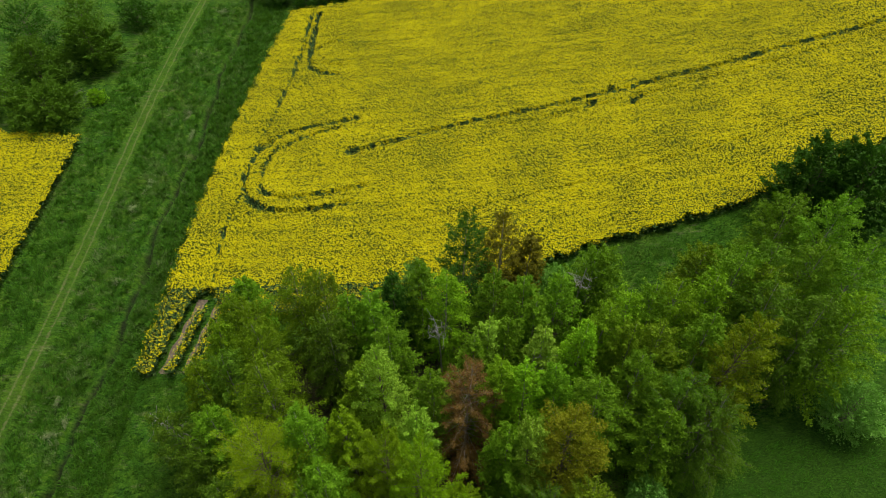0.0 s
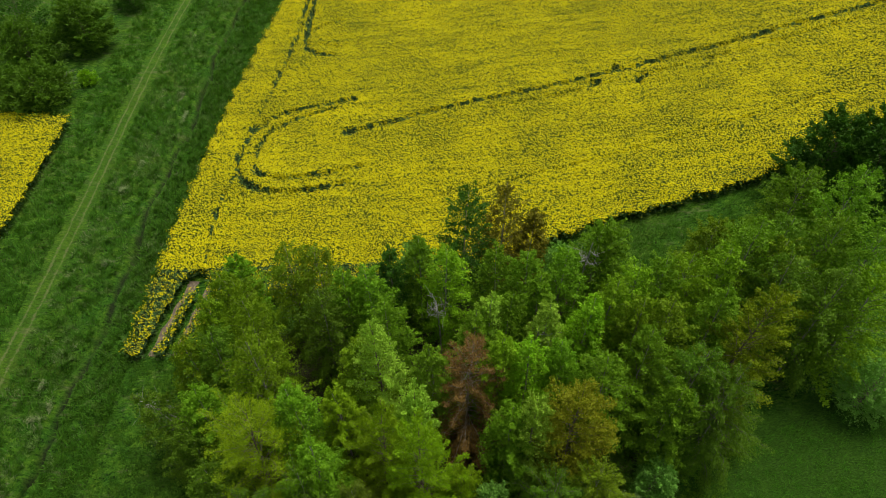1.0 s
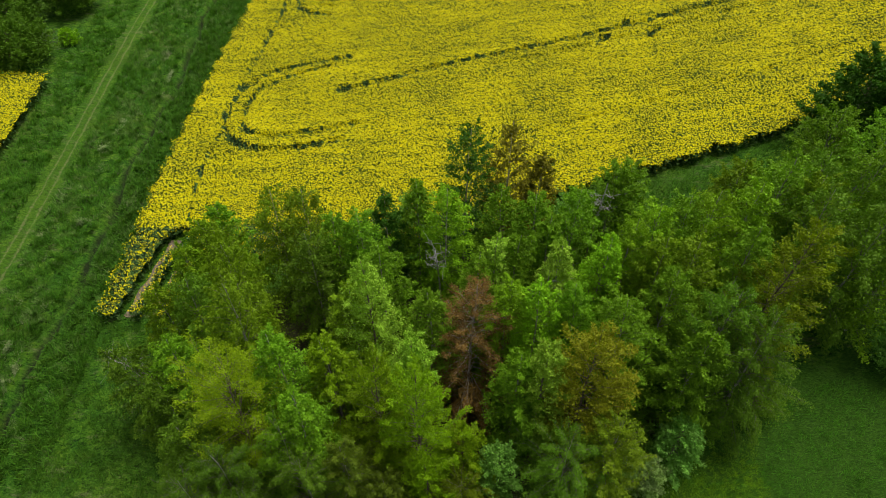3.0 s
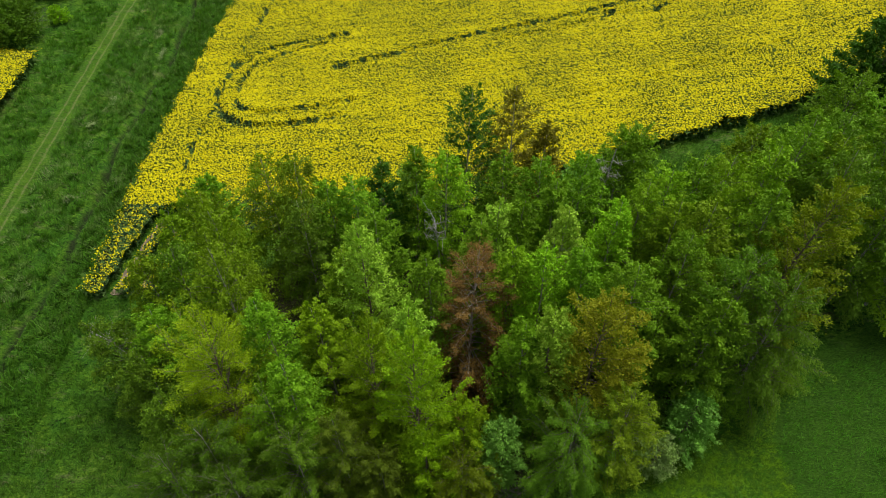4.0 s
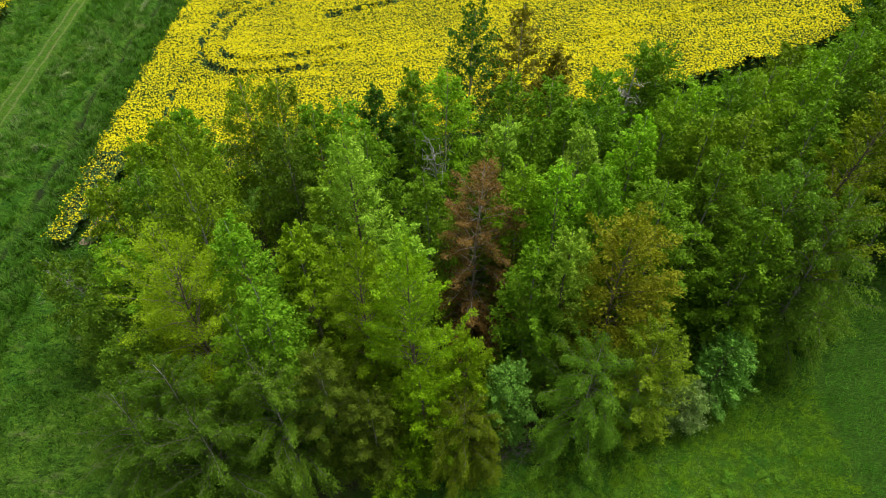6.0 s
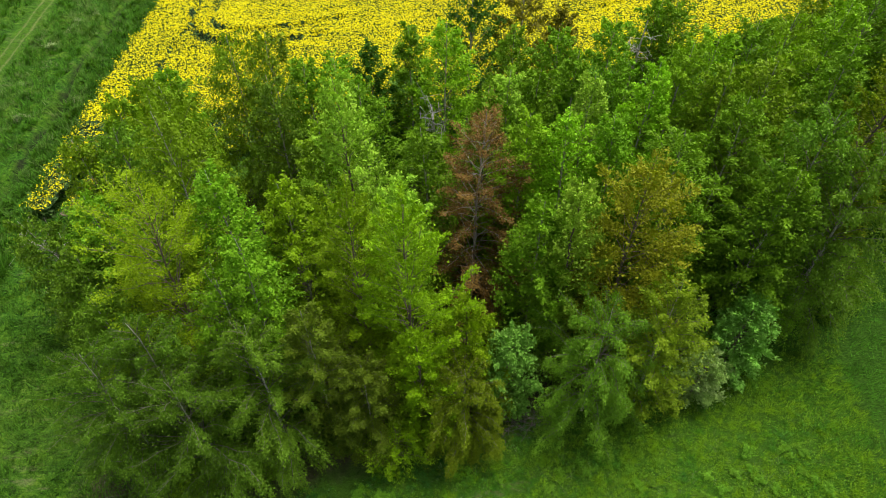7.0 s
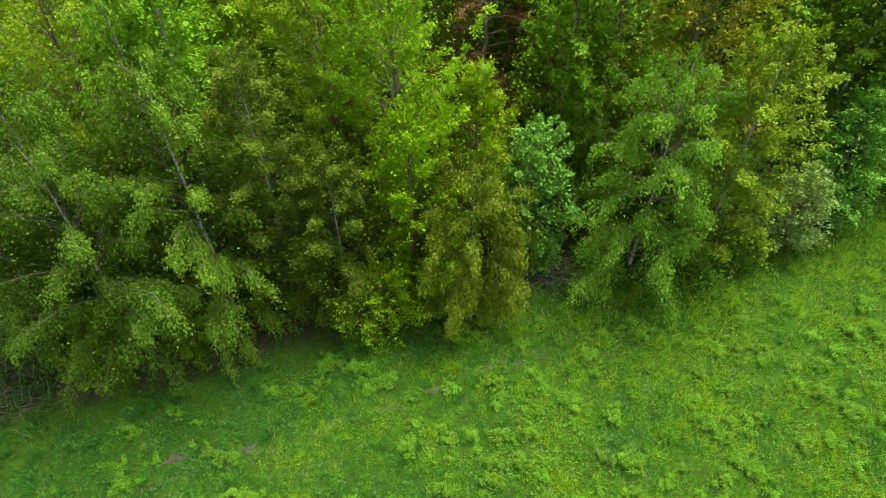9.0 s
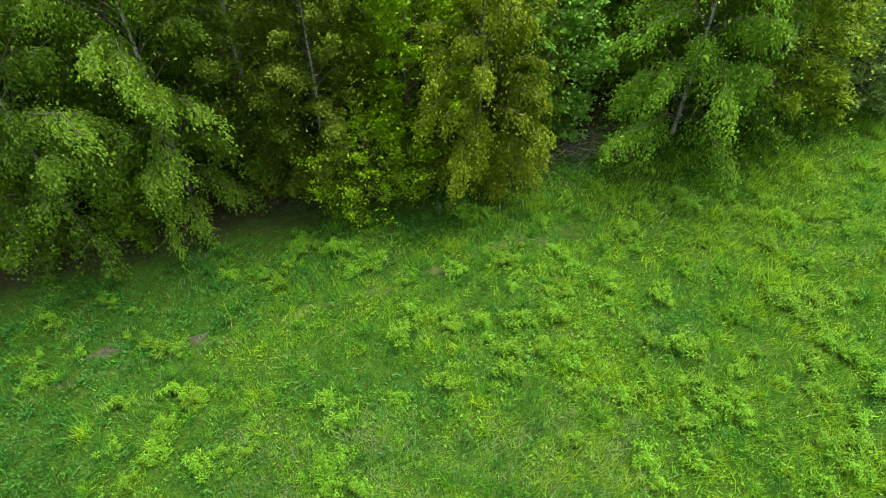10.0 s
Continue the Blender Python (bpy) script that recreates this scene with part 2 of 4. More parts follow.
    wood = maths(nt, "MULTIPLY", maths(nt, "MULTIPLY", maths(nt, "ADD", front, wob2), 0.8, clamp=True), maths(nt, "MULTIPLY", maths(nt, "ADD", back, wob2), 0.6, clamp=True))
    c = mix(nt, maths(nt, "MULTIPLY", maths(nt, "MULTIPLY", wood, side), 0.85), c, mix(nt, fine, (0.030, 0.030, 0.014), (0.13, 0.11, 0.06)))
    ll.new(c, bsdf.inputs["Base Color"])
    bsdf.inputs["Roughness"].default_value = 0.95
    bsdf.inputs["Specular IOR Level"].default_value = 0.1
    h = maths(nt, "ADD", maths(nt, "MULTIPLY", tone, 1.1), maths(nt, "MULTIPLY", mid, 0.8))
    ll.new(bump(nt, h, 1.0, 0.55), bsdf.inputs["Normal"])
    return m


def soil_material(name, tone=1.0):
    m, nt, nn, ll, bsdf = nodes_of(name)
    geo = nn.new("ShaderNodeNewGeometry")
    f = noise_tex(nt, geo.outputs["Position"], 3.0, 6, 0.7)
    ll.new(ramp(nt, f, [(p, tuple(tone * v for v in rgb)) for p, rgb in ((0.3, (0.06, 0.048, 0.030)), (0.55, (0.150, 0.118, 0.074)), (0.8, (0.23, 0.190, 0.125)))]), bsdf.inputs["Base Color"])
    bsdf.inputs["Roughness"].default_value = 0.95
    ll.new(bump(nt, f, 0.8, 0.08), bsdf.inputs["Normal"])
    return m


def rape_material():
    """Closed canopy of flowering rape: yellow heads with green gaps between, drilled in faint rows."""
    m, nt, nn, ll, bsdf = nodes_of("rape_canopy")
    geo = nn.new("ShaderNodeNewGeometry")
    pos = geo.outputs["Position"]
    v = add(nt, "ShaderNodeTexVoronoi", Scale=5.9)
    ll.new(pos, v.inputs["Vector"])
    fine = noise_tex(nt, pos, 11.0, 3, 0.6)
    big = noise_tex(nt, pos, 0.16, 4, 0.6)
    mp = add(nt, "ShaderNodeMapping", Rotation=(0, 0, -0.13), Scale=(0.07, 1.0, 1.0))
    ll.new(pos, mp.inputs["Vector"])
    rows = noise_tex(nt, mp.outputs[0], 1.1, 4, 0.6)
    gap = maths(nt, "ADD", v.outputs["Distance"], maths(nt, "MULTIPLY", maths(nt, "SUBTRACT", fine, 0.5), 0.9))
    gap = maths(nt, "ADD", gap, maths(nt, "MULTIPLY", maths(nt, "SUBTRACT", big, 0.5), 0.35))
    gap = maths(nt, "ADD", gap, maths(nt, "MULTIPLY", maths(nt, "SUBTRACT", rows, 0.5), 0.55))
    c = ramp(nt, gap, [(0.34, (0.575, 0.505, 0.002)), (0.45, (0.43, 0.40, 0.003)), (0.55, (0.13, 0.155, 0.008)), (0.70, (0.026, 0.052, 0.006))])
    ll.new(c, bsdf.inputs["Base Color"])
    bsdf.inputs["Roughness"].default_value = 0.9
    bsdf.inputs["Specular IOR Level"].default_value = 0.1
    ll.new(bump(nt, maths(nt, "SUBTRACT", 1.0, gap), 0.8, 0.2), bsdf.inputs["Normal"])
    return m


def green_canopy_material():
    """Rape leaves and stems where few flowers stand: blue-green clumps with dark gaps."""
    m, nt, nn, ll, bsdf = nodes_of("rape_leaf_canopy")
    geo = nn.new("ShaderNodeNewGeometry")
    v = add(nt, "ShaderNodeTexVoronoi", Scale=4.5)
    ll.new(geo.outputs["Position"], v.inputs["Vector"])
    f = maths(nt, "ADD", v.outputs["Distance"], maths(nt, "MULTIPLY", maths(nt, "SUBTRACT", noise_tex(nt, geo.outputs["Position"], 9.0, 4, 0.7), 0.5), 1.1))
    ll.new(ramp(nt, f, [(0.20, (0.105, 0.195, 0.045)), (0.44, (0.052, 0.115, 0.024)), (0.66, (0.014, 0.036, 0.008))]), bsdf.inputs["Base Color"])
    bsdf.inputs["Roughness"].default_value = 0.8
    bsdf.inputs["Specular IOR Level"].default_value = 0.15
    ll.new(bump(nt, maths(nt, "SUBTRACT", 1.0, f), 1.0, 0.3), bsdf.inputs["Normal"])
    return m


GROUND, SOIL, RAPE = ground_material(), soil_material("bare_soil"), rape_material()
EARTH = soil_material("damp_earth", 0.38)
PETAL = leaf_material("rape_petals", (0.56, 0.50, 0.002), vary=0.25, warm=(0.59, 0.51, 0.002), through=0.2)
STEM = leaf_material("rape_stems", (0.075, 0.150, 0.032), vary=0.5, through=0.2)
RAPE_GREEN = green_canopy_material()


def meadow_material(name, emerald, plain, yellow, vary=0.5):
    """Mixed grasses: blue-green, plain and yellow-green kinds in drifts, every blade a little different."""
    m, nt, nn, ll, bsdf = nodes_of(name)
    geo = nn.new("ShaderNodeNewGeometry")
    sep = nn.new("ShaderNodeSeparateXYZ")
    ll.new(geo.outputs["Position"], sep.inputs[0])
    drift = maths(nt, "ADD", maths(nt, "MULTIPLY", noise_tex(nt, geo.outputs["Position"], 0.4, 3, 0.6), 0.55), maths(nt, "MULTIPLY", noise_tex(nt, geo.outputs["Position"], 2.4, 3, 0.6), 0.45))
    # leans to dark emerald leftwards, partly painting in the dimmer light there
    drift = maths(nt, "ADD", drift, maths(nt, "MULTIPLY_ADD", sep.outputs[0], 0.0060, -0.006))
    c = ramp(nt, drift, [(0.42, emerald), (0.49, plain), (0.57, yellow)])
    own = maths(nt, "MULTIPLY_ADD", geo.outputs["Random Per Island"], 2 * vary, 1 - vary)
    hsv = nn.new("ShaderNodeHueSaturation")
    ll.new(own, hsv.inputs["Value"])
    ll.new(c, hsv.inputs["Color"])
    ll.new(hsv.outputs[0], bsdf.inputs["Base Color"])
    bsdf.inputs["Roughness"].default_value = 0.55
    bsdf.inputs["Specular IOR Level"].default_value = 0.2
    tr = nn.new("ShaderNodeBsdfTranslucent")
    ll.new(mix(nt, 1.0, hsv.outputs[0], (1.2, 1.35, 0.5), "MULTIPLY"), tr.inputs["Color"])
    mx = nn.new("ShaderNodeMixShader")
    mx.inputs[0].default_value = 0.33
    ll.new(bsdf.outputs[0], mx.inputs[1])
    ll.new(tr.outputs[0], mx.inputs[2])
    ll.new(mx.outputs[0], nn["Material Output"].inputs["Surface"])
    return m


GRASS = meadow_material("grass_blades", (0.030, 0.128, 0.012), (0.082, 0.235, 0.010), (0.170, 0.320, 0.007), vary=0.6)
HERB = meadow_material("low_herbs", (0.042, 0.170, 0.022), (0.082, 0.235, 0.014), (0.135, 0.285, 0.010), vary=0.35)
RANK = leaf_material("rank_grass", (0.056, 0.158, 0.010), vary=0.6, warm=(0.104, 0.212, 0.014), through=0.3)
WEED = leaf_material("weed_leaves", (0.105, 0.235, 0.012), vary=0.5, warm=(0.150, 0.280, 0.012), through=0.35)
GREY = leaf_material("grey_green_grass", (0.150, 0.240, 0.070), vary=0.5, warm=(0.26, 0.32, 0.14), through=0.3)
PALE_GRASS = leaf_material("pale_strip_grass", (0.125, 0.225, 0.045), vary=0.5, warm=(0.18, 0.26, 0.08), through=0.3)
STRAW = leaf_material("dry_straw", (0.20, 0.265, 0.100), vary=0.4, warm=(0.27, 0.32, 0.14), through=0.1)


# ---- builders ----
def mesh_of(name, verts, faces, material, smooth=False):
    """A mesh from vertex and face arrays (faces all of one size)."""
    verts, faces = np.asarray(verts, np.float32), np.asarray(faces, np.int32)
    me = bpy.data.meshes.new(name)
    k = faces.shape[1]
    me.vertices.add(len(verts))
    me.vertices.foreach_set("co", verts.ravel())
    me.loops.add(faces.size)
    me.loops.foreach_set("vertex_index", faces.ravel())
    me.polygons.add(len(faces))
    me.polygons.foreach_set("loop_start", np.arange(len(faces), dtype=np.int32) * k)
    me.polygons.foreach_set("use_smooth", np.full(len(faces), smooth))
    me.update(calc_edges=True)
    me.materials.append(material)
    return me


def part(name, me, parent, label=""):
    ob = new(name, me)
    ob.parent = parent
    return tagged(ob, label) if label else ob


def thing(name, at, label, category, group="", kind=""):
    ob = new(name)
    ob.empty_display_size = 0.3
    ob.location = at
    return tagged(ob, label, category, group, kind)


def tube(path, radii, sides):
    """A tapered tube along a path: vertices and quads."""
    path = np.asarray(path, float)
    k = len(path)
    way = np.gradient(path, axis=0)
    way /= np.linalg.norm(way, axis=1, keepdims=True) + 1e-9
    ref = np.where(np.abs(way[:, 2:3]) > 0.9, [[1.0, 0, 0]], [[0, 0, 1.0]])
    a = np.cross(way, ref)
    a /= np.linalg.norm(a, axis=1, keepdims=True) + 1e-9
    b = np.cross(way, a)
    ang = np.arange(sides) * 2 * np.pi / sides
    ring = a[:, None] * np.cos(ang)[None, :, None] + b[:, None] * np.sin(ang)[None, :, None]
    v = (path[:, None] + ring * np.asarray(radii)[:, None, None]).reshape(-1, 3)
    i, j = np.meshgrid(np.arange(k - 1), np.arange(sides), indexing="ij")
    n = (j + 1) % sides
    f = np.stack([i * sides + j, i * sides + n, (i + 1) * sides + n, (i + 1) * sides + j], -1).reshape(-1, 4)
    return v, f


def joined(pieces):
    vs, fs, at = [], [], 0
    for v, f in pieces:
        vs.append(v)
        fs.append(f + at)
        at += len(v)
    return np.concatenate(vs), np.concatenate(fs)


def unit(v):
    return v / (np.linalg.norm(v, axis=-1, keepdims=True) + 1e-9)


def blades_at(rng, P, N, T, size, slim=0.6, corners=3):
    """Leaf blades at P with faces N and tips T: diamonds near by, plain points further off."""
    n = len(P)
    N = unit(N)
    T = unit(T - N * (T * N).sum(1, keepdims=True))
    B = np.cross(N, T)
    s = (size * rng.uniform(0.6, 1.35, n))[:, None]
    ring = [P + B * s * 0.5 * slim - T * s * 0.08, P + T * s * 0.5, P - B * s * 0.5 * slim - T * s * 0.08]
    if corners == 4:
        ring.append(P - T * s * 0.5)
    else:
        ring[0], ring[2] = ring[0] - T * s * 0.3, ring[2] - T * s * 0.3
    v = np.stack(ring, 1).reshape(-1, 3)
    return v, np.arange(corners * n).reshape(-1, corners)


def leaves(rng, P, out, size, hang=0.0, slim=0.62, lift=0.5, corners=3, loose=0.8):
    """Leaf blades at P, faces turned up and outwards."""
    n = len(P)
    N = rng.normal(size=(n, 3)) * loose + lift * np.array([0, 0, 1.0]) + 0.5 * out
    T = rng.normal(size=(n, 3)) + hang * np.array([0, 0, -1.0])
    return blades_at(rng, P, N, T, size, slim, corners)


# crown shape. base: share of bare stem; top: power of the taper; wide: widest place; rise: climb of the limbs; droop: fall of their ends;
# tilt: climb of the sprays; spray: their length; fan: their half-width; fall: how far their twigs hang; wild: unevenness
HABIT = {
    "birch": dict(base=0.08, top=0.52, wide=0.46, rise=0.95, droop=0.50, tilt=0.16, spray=0.36, fan=0.28, fall=0.44, wild=0.22),
    "weep": dict(base=0.04, top=0.48, wide=0.46, rise=0.95, droop=0.85, tilt=0.00, spray=0.34, fan=0.22, fall=1.20, wild=0.25),
    "cone": dict(base=0.05, top=0.66, wide=0.28, rise=0.30, droop=0.22, tilt=0.05, spray=0.34, fan=0.30, fall=0.12, wild=0.35),
    "round": dict(base=0.02, top=0.40, wide=0.40, rise=0.45, droop=0.15, tilt=0.45, spray=0.30, fan=0.42, fall=0.05, wild=0.25),
    "lime": dict(base=0.04, top=0.46, wide=0.46, rise=0.85, droop=0.12, tilt=0.50, spray=0.34, fan=0.36, fall=0.14, wild=0.38),
    "fan": dict(base=0.05, top=0.50, wide=0.42, rise=0.75, droop=0.20, tilt=0.22, spray=0.42, fan=0.30, fall=0.08, wild=0.32),
}
TWIGLETS = 5


def tree(x, y, high, wide, look_of, habit, blades, size, label, category="tree", group="", bark=None, lean=(0.0, 0.0), name="", slim=0.6):
    """A tree with trunk, limbs and a crown of single leaf blades, set on twigs either side of the sprays that its limbs carry."""
    rng = np.random.default_rng(abs(int(x * 131 + y * 977 + high * 31)) + 7)
    h = HABIT[habit]
    high = high * (1.05 if category == "tree" else 1.0)
    wide = wide * (1.30 if category == "tree" else 1.12)
    top = thing(name or f"{'birch' if habit in ('birch', 'weep') else 'broadleaf'}_tree", (x, y, gz(x, y) - 0.05), label, category, group)
    bark = bark or (BIRCH_BARK if habit in ("birch", "weep") else BROWN_BARK)
    wood = LIMB_BARK if bark is BIRCH_BARK else bark
    k = 12
    s = np.linspace(0, 1, k)
    sway = np.cumsum(rng.normal(0, 0.06, (k, 2)), 0) * high / 14
    stem = np.stack([lean[0] * s ** 1.3 + sway[:, 0] * s, lean[1] * s ** 1.3 + sway[:, 1] * s, s * high * 0.97], 1)
    r0 = 0.0066 * high + 0.01
    part("trunk", mesh_of("trunk", *tube(stem, r0 * (1 - 0.93 * s) + 0.006, 8), bark, True), top)

    def on_stem(f):
        return np.stack([np.interp(f, s, stem[:, i]) for i in range(3)], -1)

    def reach(f):
        up = np.clip((1.02 - f) / (1.02 - h["wide"]), 0, 1) ** h["top"]
        low = np.clip(0.82 + 0.18 * f / h["wide"], 0, 1)
        return 0.5 * wide * np.minimum(up, low)

    near = blades >= 30000 and category == "tree"
    nb = int((38 + high * 2.2) * (1.3 if near else 1.0)) if category == "tree" else int(40 + 7 * wide)
    lop = rng.uniform(0.72, 1.22, 7)         # the crown is fuller on some sides
    limbs, twigs, A, D, L, R, W = [], [], [], [], [], [], []
    for i in range(nb):
        f = (i + rng.uniform(0, 1)) / nb
        az = i * 2.39996 + rng.normal(0, 0.35)
        span = max(0.22, float(reach(f)) * rng.uniform(1 - h["wild"], 1 + 0.6 * h["wild"]) * lop[int(az * 7 / 6.2832) % 7])
        length = span * (1 - 0.6 * h["spray"])
        d = np.array([math.cos(az), math.sin(az), 0])
        rise = length * (h["rise"] + 0.8 * f * f) * rng.uniform(0.75, 1.2)
        drop = length * h["droop"] * rng.uniform(0.7, 1.3) * (1 - 0.5 * f)
        level = h["base"] + f * (0.98 - h["base"])
        start = on_stem(max(0.02, level - 0.6 * max(0.0, rise - drop) / high))
        kk = 6 if near else 4
        t = np.linspace(0, 1, kk)[:, None]
        wig = np.cumsum(rng.normal(0, 0.05 * length, (kk, 3)), 0) * t
        path = start + d * length * t + np.array([0, 0, 1.0]) * (rise * t - drop * t * t) + wig
        rod = tube(path, np.linspace(0.30 * r0 * (1 - 0.75 * f) + 0.008, 0.006, kk), 4 if near else 3)
        if near:
            part("limb", mesh_of("limb", *rod, wood, True), top)
        else:
            limbs.append(rod)
        m = max(3, int(3 + length * 4.2))
        for j in range(m + 1):
            u = 1.0 if j == m else 0.25 + 0.72 * (j + rng.uniform(0.2, 0.9)) / m
            c = np.array([np.interp(u, t[:, 0], path[:, q]) for q in range(3)])
            turn = az + (0.0 if j == m else (1 if j % 2 else -1) * rng.uniform(0.35, 1.15) * (1.15 - 0.6 * u))
            sl = h["spray"] * (0.42 + 0.20 * wide) * rng.uniform(0.55, 1.35) * (1.0 - 0.40 * f) * (0.88 if near else 1.0)
            tilt = rng.normal(h["tilt"] + 0.55 * f * f, 0.22)
            e = np.array([math.cos(turn) * math.cos(tilt), math.sin(turn) * math.cos(tilt), math.sin(tilt)])
            if near and j % 2 == 0:
                twigs.append(tube(np.stack([c, c + e * sl * 0.5 + [0, 0, 0.04 * sl], c + e * sl * 0.95]), [0.009, 0.006, 0.003], 3))
            A.append(c), D.append(e), L.append(sl), R.append(d), W.append(sl * (0.45 + 0.55 * u) * rng.uniform(0.7, 1.3))
    for j in range(12):                      # the leader and its upright shoots
        g, a = 0.80 + 0.016 * j, j * 2.4
        d = np.array([math.cos(a), math.sin(a), 0])
        A.append(on_stem(g)), D.append(unit(d * 0.55 + [0, 0, 1.0])), L.append((0.28 + 0.07 * wide) * rng.uniform(0.8, 1.3)), R.append(d), W.append(0.45 * np.mean(W))
    if limbs:
        tagged(part("branchwork", mesh_of("branchwork", *joined(limbs), wood, True), top), kind="stuff")
    if twigs:
        tagged(part("twigwork", mesh_of("twigwork", *joined(twigs), wood, True), top), kind="stuff")
    A, D, L, R, W = np.array(A), np.array(D), np.array(L), np.array(R), np.array(W)
    up = np.array([0, 0, 1.0])
    F = unit(up * 0.9 + 0.45 * R + rng.normal(0, 0.22, A.shape))          # face of each spray
    F = unit(F - D * (F * D).sum(1, keepdims=True))
    S = np.cross(F, D)
    q = 2 * TWIGLETS
    twl = rng.uniform(0.5, 1.25, (len(A), q))                             # each twig's own length, fall and turn
    twf = rng.uniform(0.35, 1.3, (len(A), q))
    twn = rng.normal(0, 0.5, (len(A), q, 3))
    pick = rng.choice(len(A), blades, p=W / W.sum())
    tw = rng.integers(0, q, blades)
    hand = np.where(tw % 2 == 0, 1.0, -1.0)
    uq = (tw // 2 + 0.6 + 0.25 * twn[pick, tw, 0]) / TWIGLETS
    v = rng.beta(1.25, 0.95, blades)
    l = L[pick]
    wing = h["fan"] * np.sin(np.clip(0.25 + 0.70 * uq, 0, 1) * math.pi) * twl[pick, tw] * 1.6
    along = l * (uq + 0.30 * v)
    P = A[pick] + D[pick] * along[:, None] + S[pick] * (hand * l * wing * v)[:, None]
    P += rng.normal(0, 1, (blades, 3)) * ((0.028 + 0.075 * l) if near else (0.03 + 0.055 * l))[:, None]
    sink = 0.16 * h["droop"] * l * uq ** 2 + h["fall"] * twf[pick, tw] * v ** 1.2 * (0.25 + 0.75 * uq) * np.minimum(1, 0.35 + 0.6 * l)
    P[:, 2] -= sink
    P[:, 2] = np.maximum(P[:, 2], 0.12)
    # a share of the blades grows on short shoots all over the outside of the crown
    some = np.flatnonzero(rng.uniform(0, 1, blades) < (0.05 if near else 0.16))
    ff, aa = rng.uniform(0, 1, len(some)) ** 0.85, rng.uniform(0, 6.2832, len(some))
    lobes = 1 + 0.14 * np.sin(aa * 3 + ff * 9 + x) + 0.10 * np.sin(aa * 5 - ff * 17 + y) + 0.08 * np.sin(aa * 9 + ff * 31)
    rr = reach(ff) * np.sqrt(rng.uniform(0.35, 1.0, len(some))) * lobes * 0.95
    P[some] = on_stem(h["base"] + ff * (0.97 - h["base"])) + np.stack([np.cos(aa) * rr, np.sin(aa) * rr, rng.normal(0, 0.12, len(some)) - 0.3 * h["droop"] * rr], 1)
    P[:, 2] = np.maximum(P[:, 2], 0.12)
    hung = min(1.0, h["fall"])
    N = F[pick] * (1 - 0.45 * hung) + R[pick] * 0.75 * hung + 0.35 * twn[pick, tw] + rng.normal(0, 0.32 if near else 0.42, (blades, 3))
    T = D[pick] + S[pick] * (0.8 * hand)[:, None] - up * (0.2 + 1.6 * hung) + rng.normal(0, 0.45, (blades, 3))
    part("crown", mesh_of("crown", *blades_at(rng, P, N, T, size, slim, 3), LEAF[look_of]), top)
    return top


# ---- ground sheet ----
def lines(*runs):
    """Grid lines from runs of (start, end, step)."""
    return np.concatenate([np.arange(a, b, s) for a, b, s in runs])


def ground_sheet():
    far = np.array([100, 140, 200, 300, 500, 900, 1600, 3000.0])
    xs = np.concatenate([-far[::-1], lines((-90, -52, 2), (-52, -36, 0.33), (-36, -31, 0.17), (-31, -27, 0.33), (-27, -16, 1), (-16, 26, 0.5), (26, 90, 2)), far])
    ys = np.concatenate([-far[::-1], lines((-80, -4, 4), (-4, 22, 0.5), (22, 126, 1), (126, 146, 4)), far[2:] * 1.0])
    X, Y = np.meshgrid(xs, ys, indexing="ij")
    Z = ground_z(X, Y)
    n, m = X.shape
    i, j = np.meshgrid(np.arange(n - 1), np.arange(m - 1), indexing="ij")
    f = np.stack([i * m + j, (i + 1) * m + j, (i + 1) * m + j + 1, i * m + j + 1], -1).reshape(-1, 4)
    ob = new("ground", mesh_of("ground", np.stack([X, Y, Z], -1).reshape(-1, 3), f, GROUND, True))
    return tagged(ob, "rough green meadow with a rutted track and ditch", "ground", kind="structure")


ground_sheet()


# ---- rape fields ----
def smooth_line(points):
    p = np.array(points, float)
    for _ in range(3):   # corner cutting
        q = np.empty((2 * len(p) - 2, 2))
        q[0::2], q[1::2] = 0.75 * p[:-1] + 0.25 * p[1:], 0.25 * p[:-1] + 0.75 * p[1:]
        p = np.vstack([p[:1], q, p[-1:]])
    return p


def far_from(x, y, line):
    """Distance of points from a line of points."""
    best = np.full(x.shape, 1e9)
    for (ax, ay), (bx, by) in zip(line[:-1], line[1:]):
        dx, dy = bx - ax, by - ay
        t = np.clip(((x - ax) * dx + (y - ay) * dy) / (dx * dx + dy * dy + 1e-9), 0, 1)
        best = np.minimum(best, np.hypot(x - ax - t * dx, y - ay - t * dy))
    return best


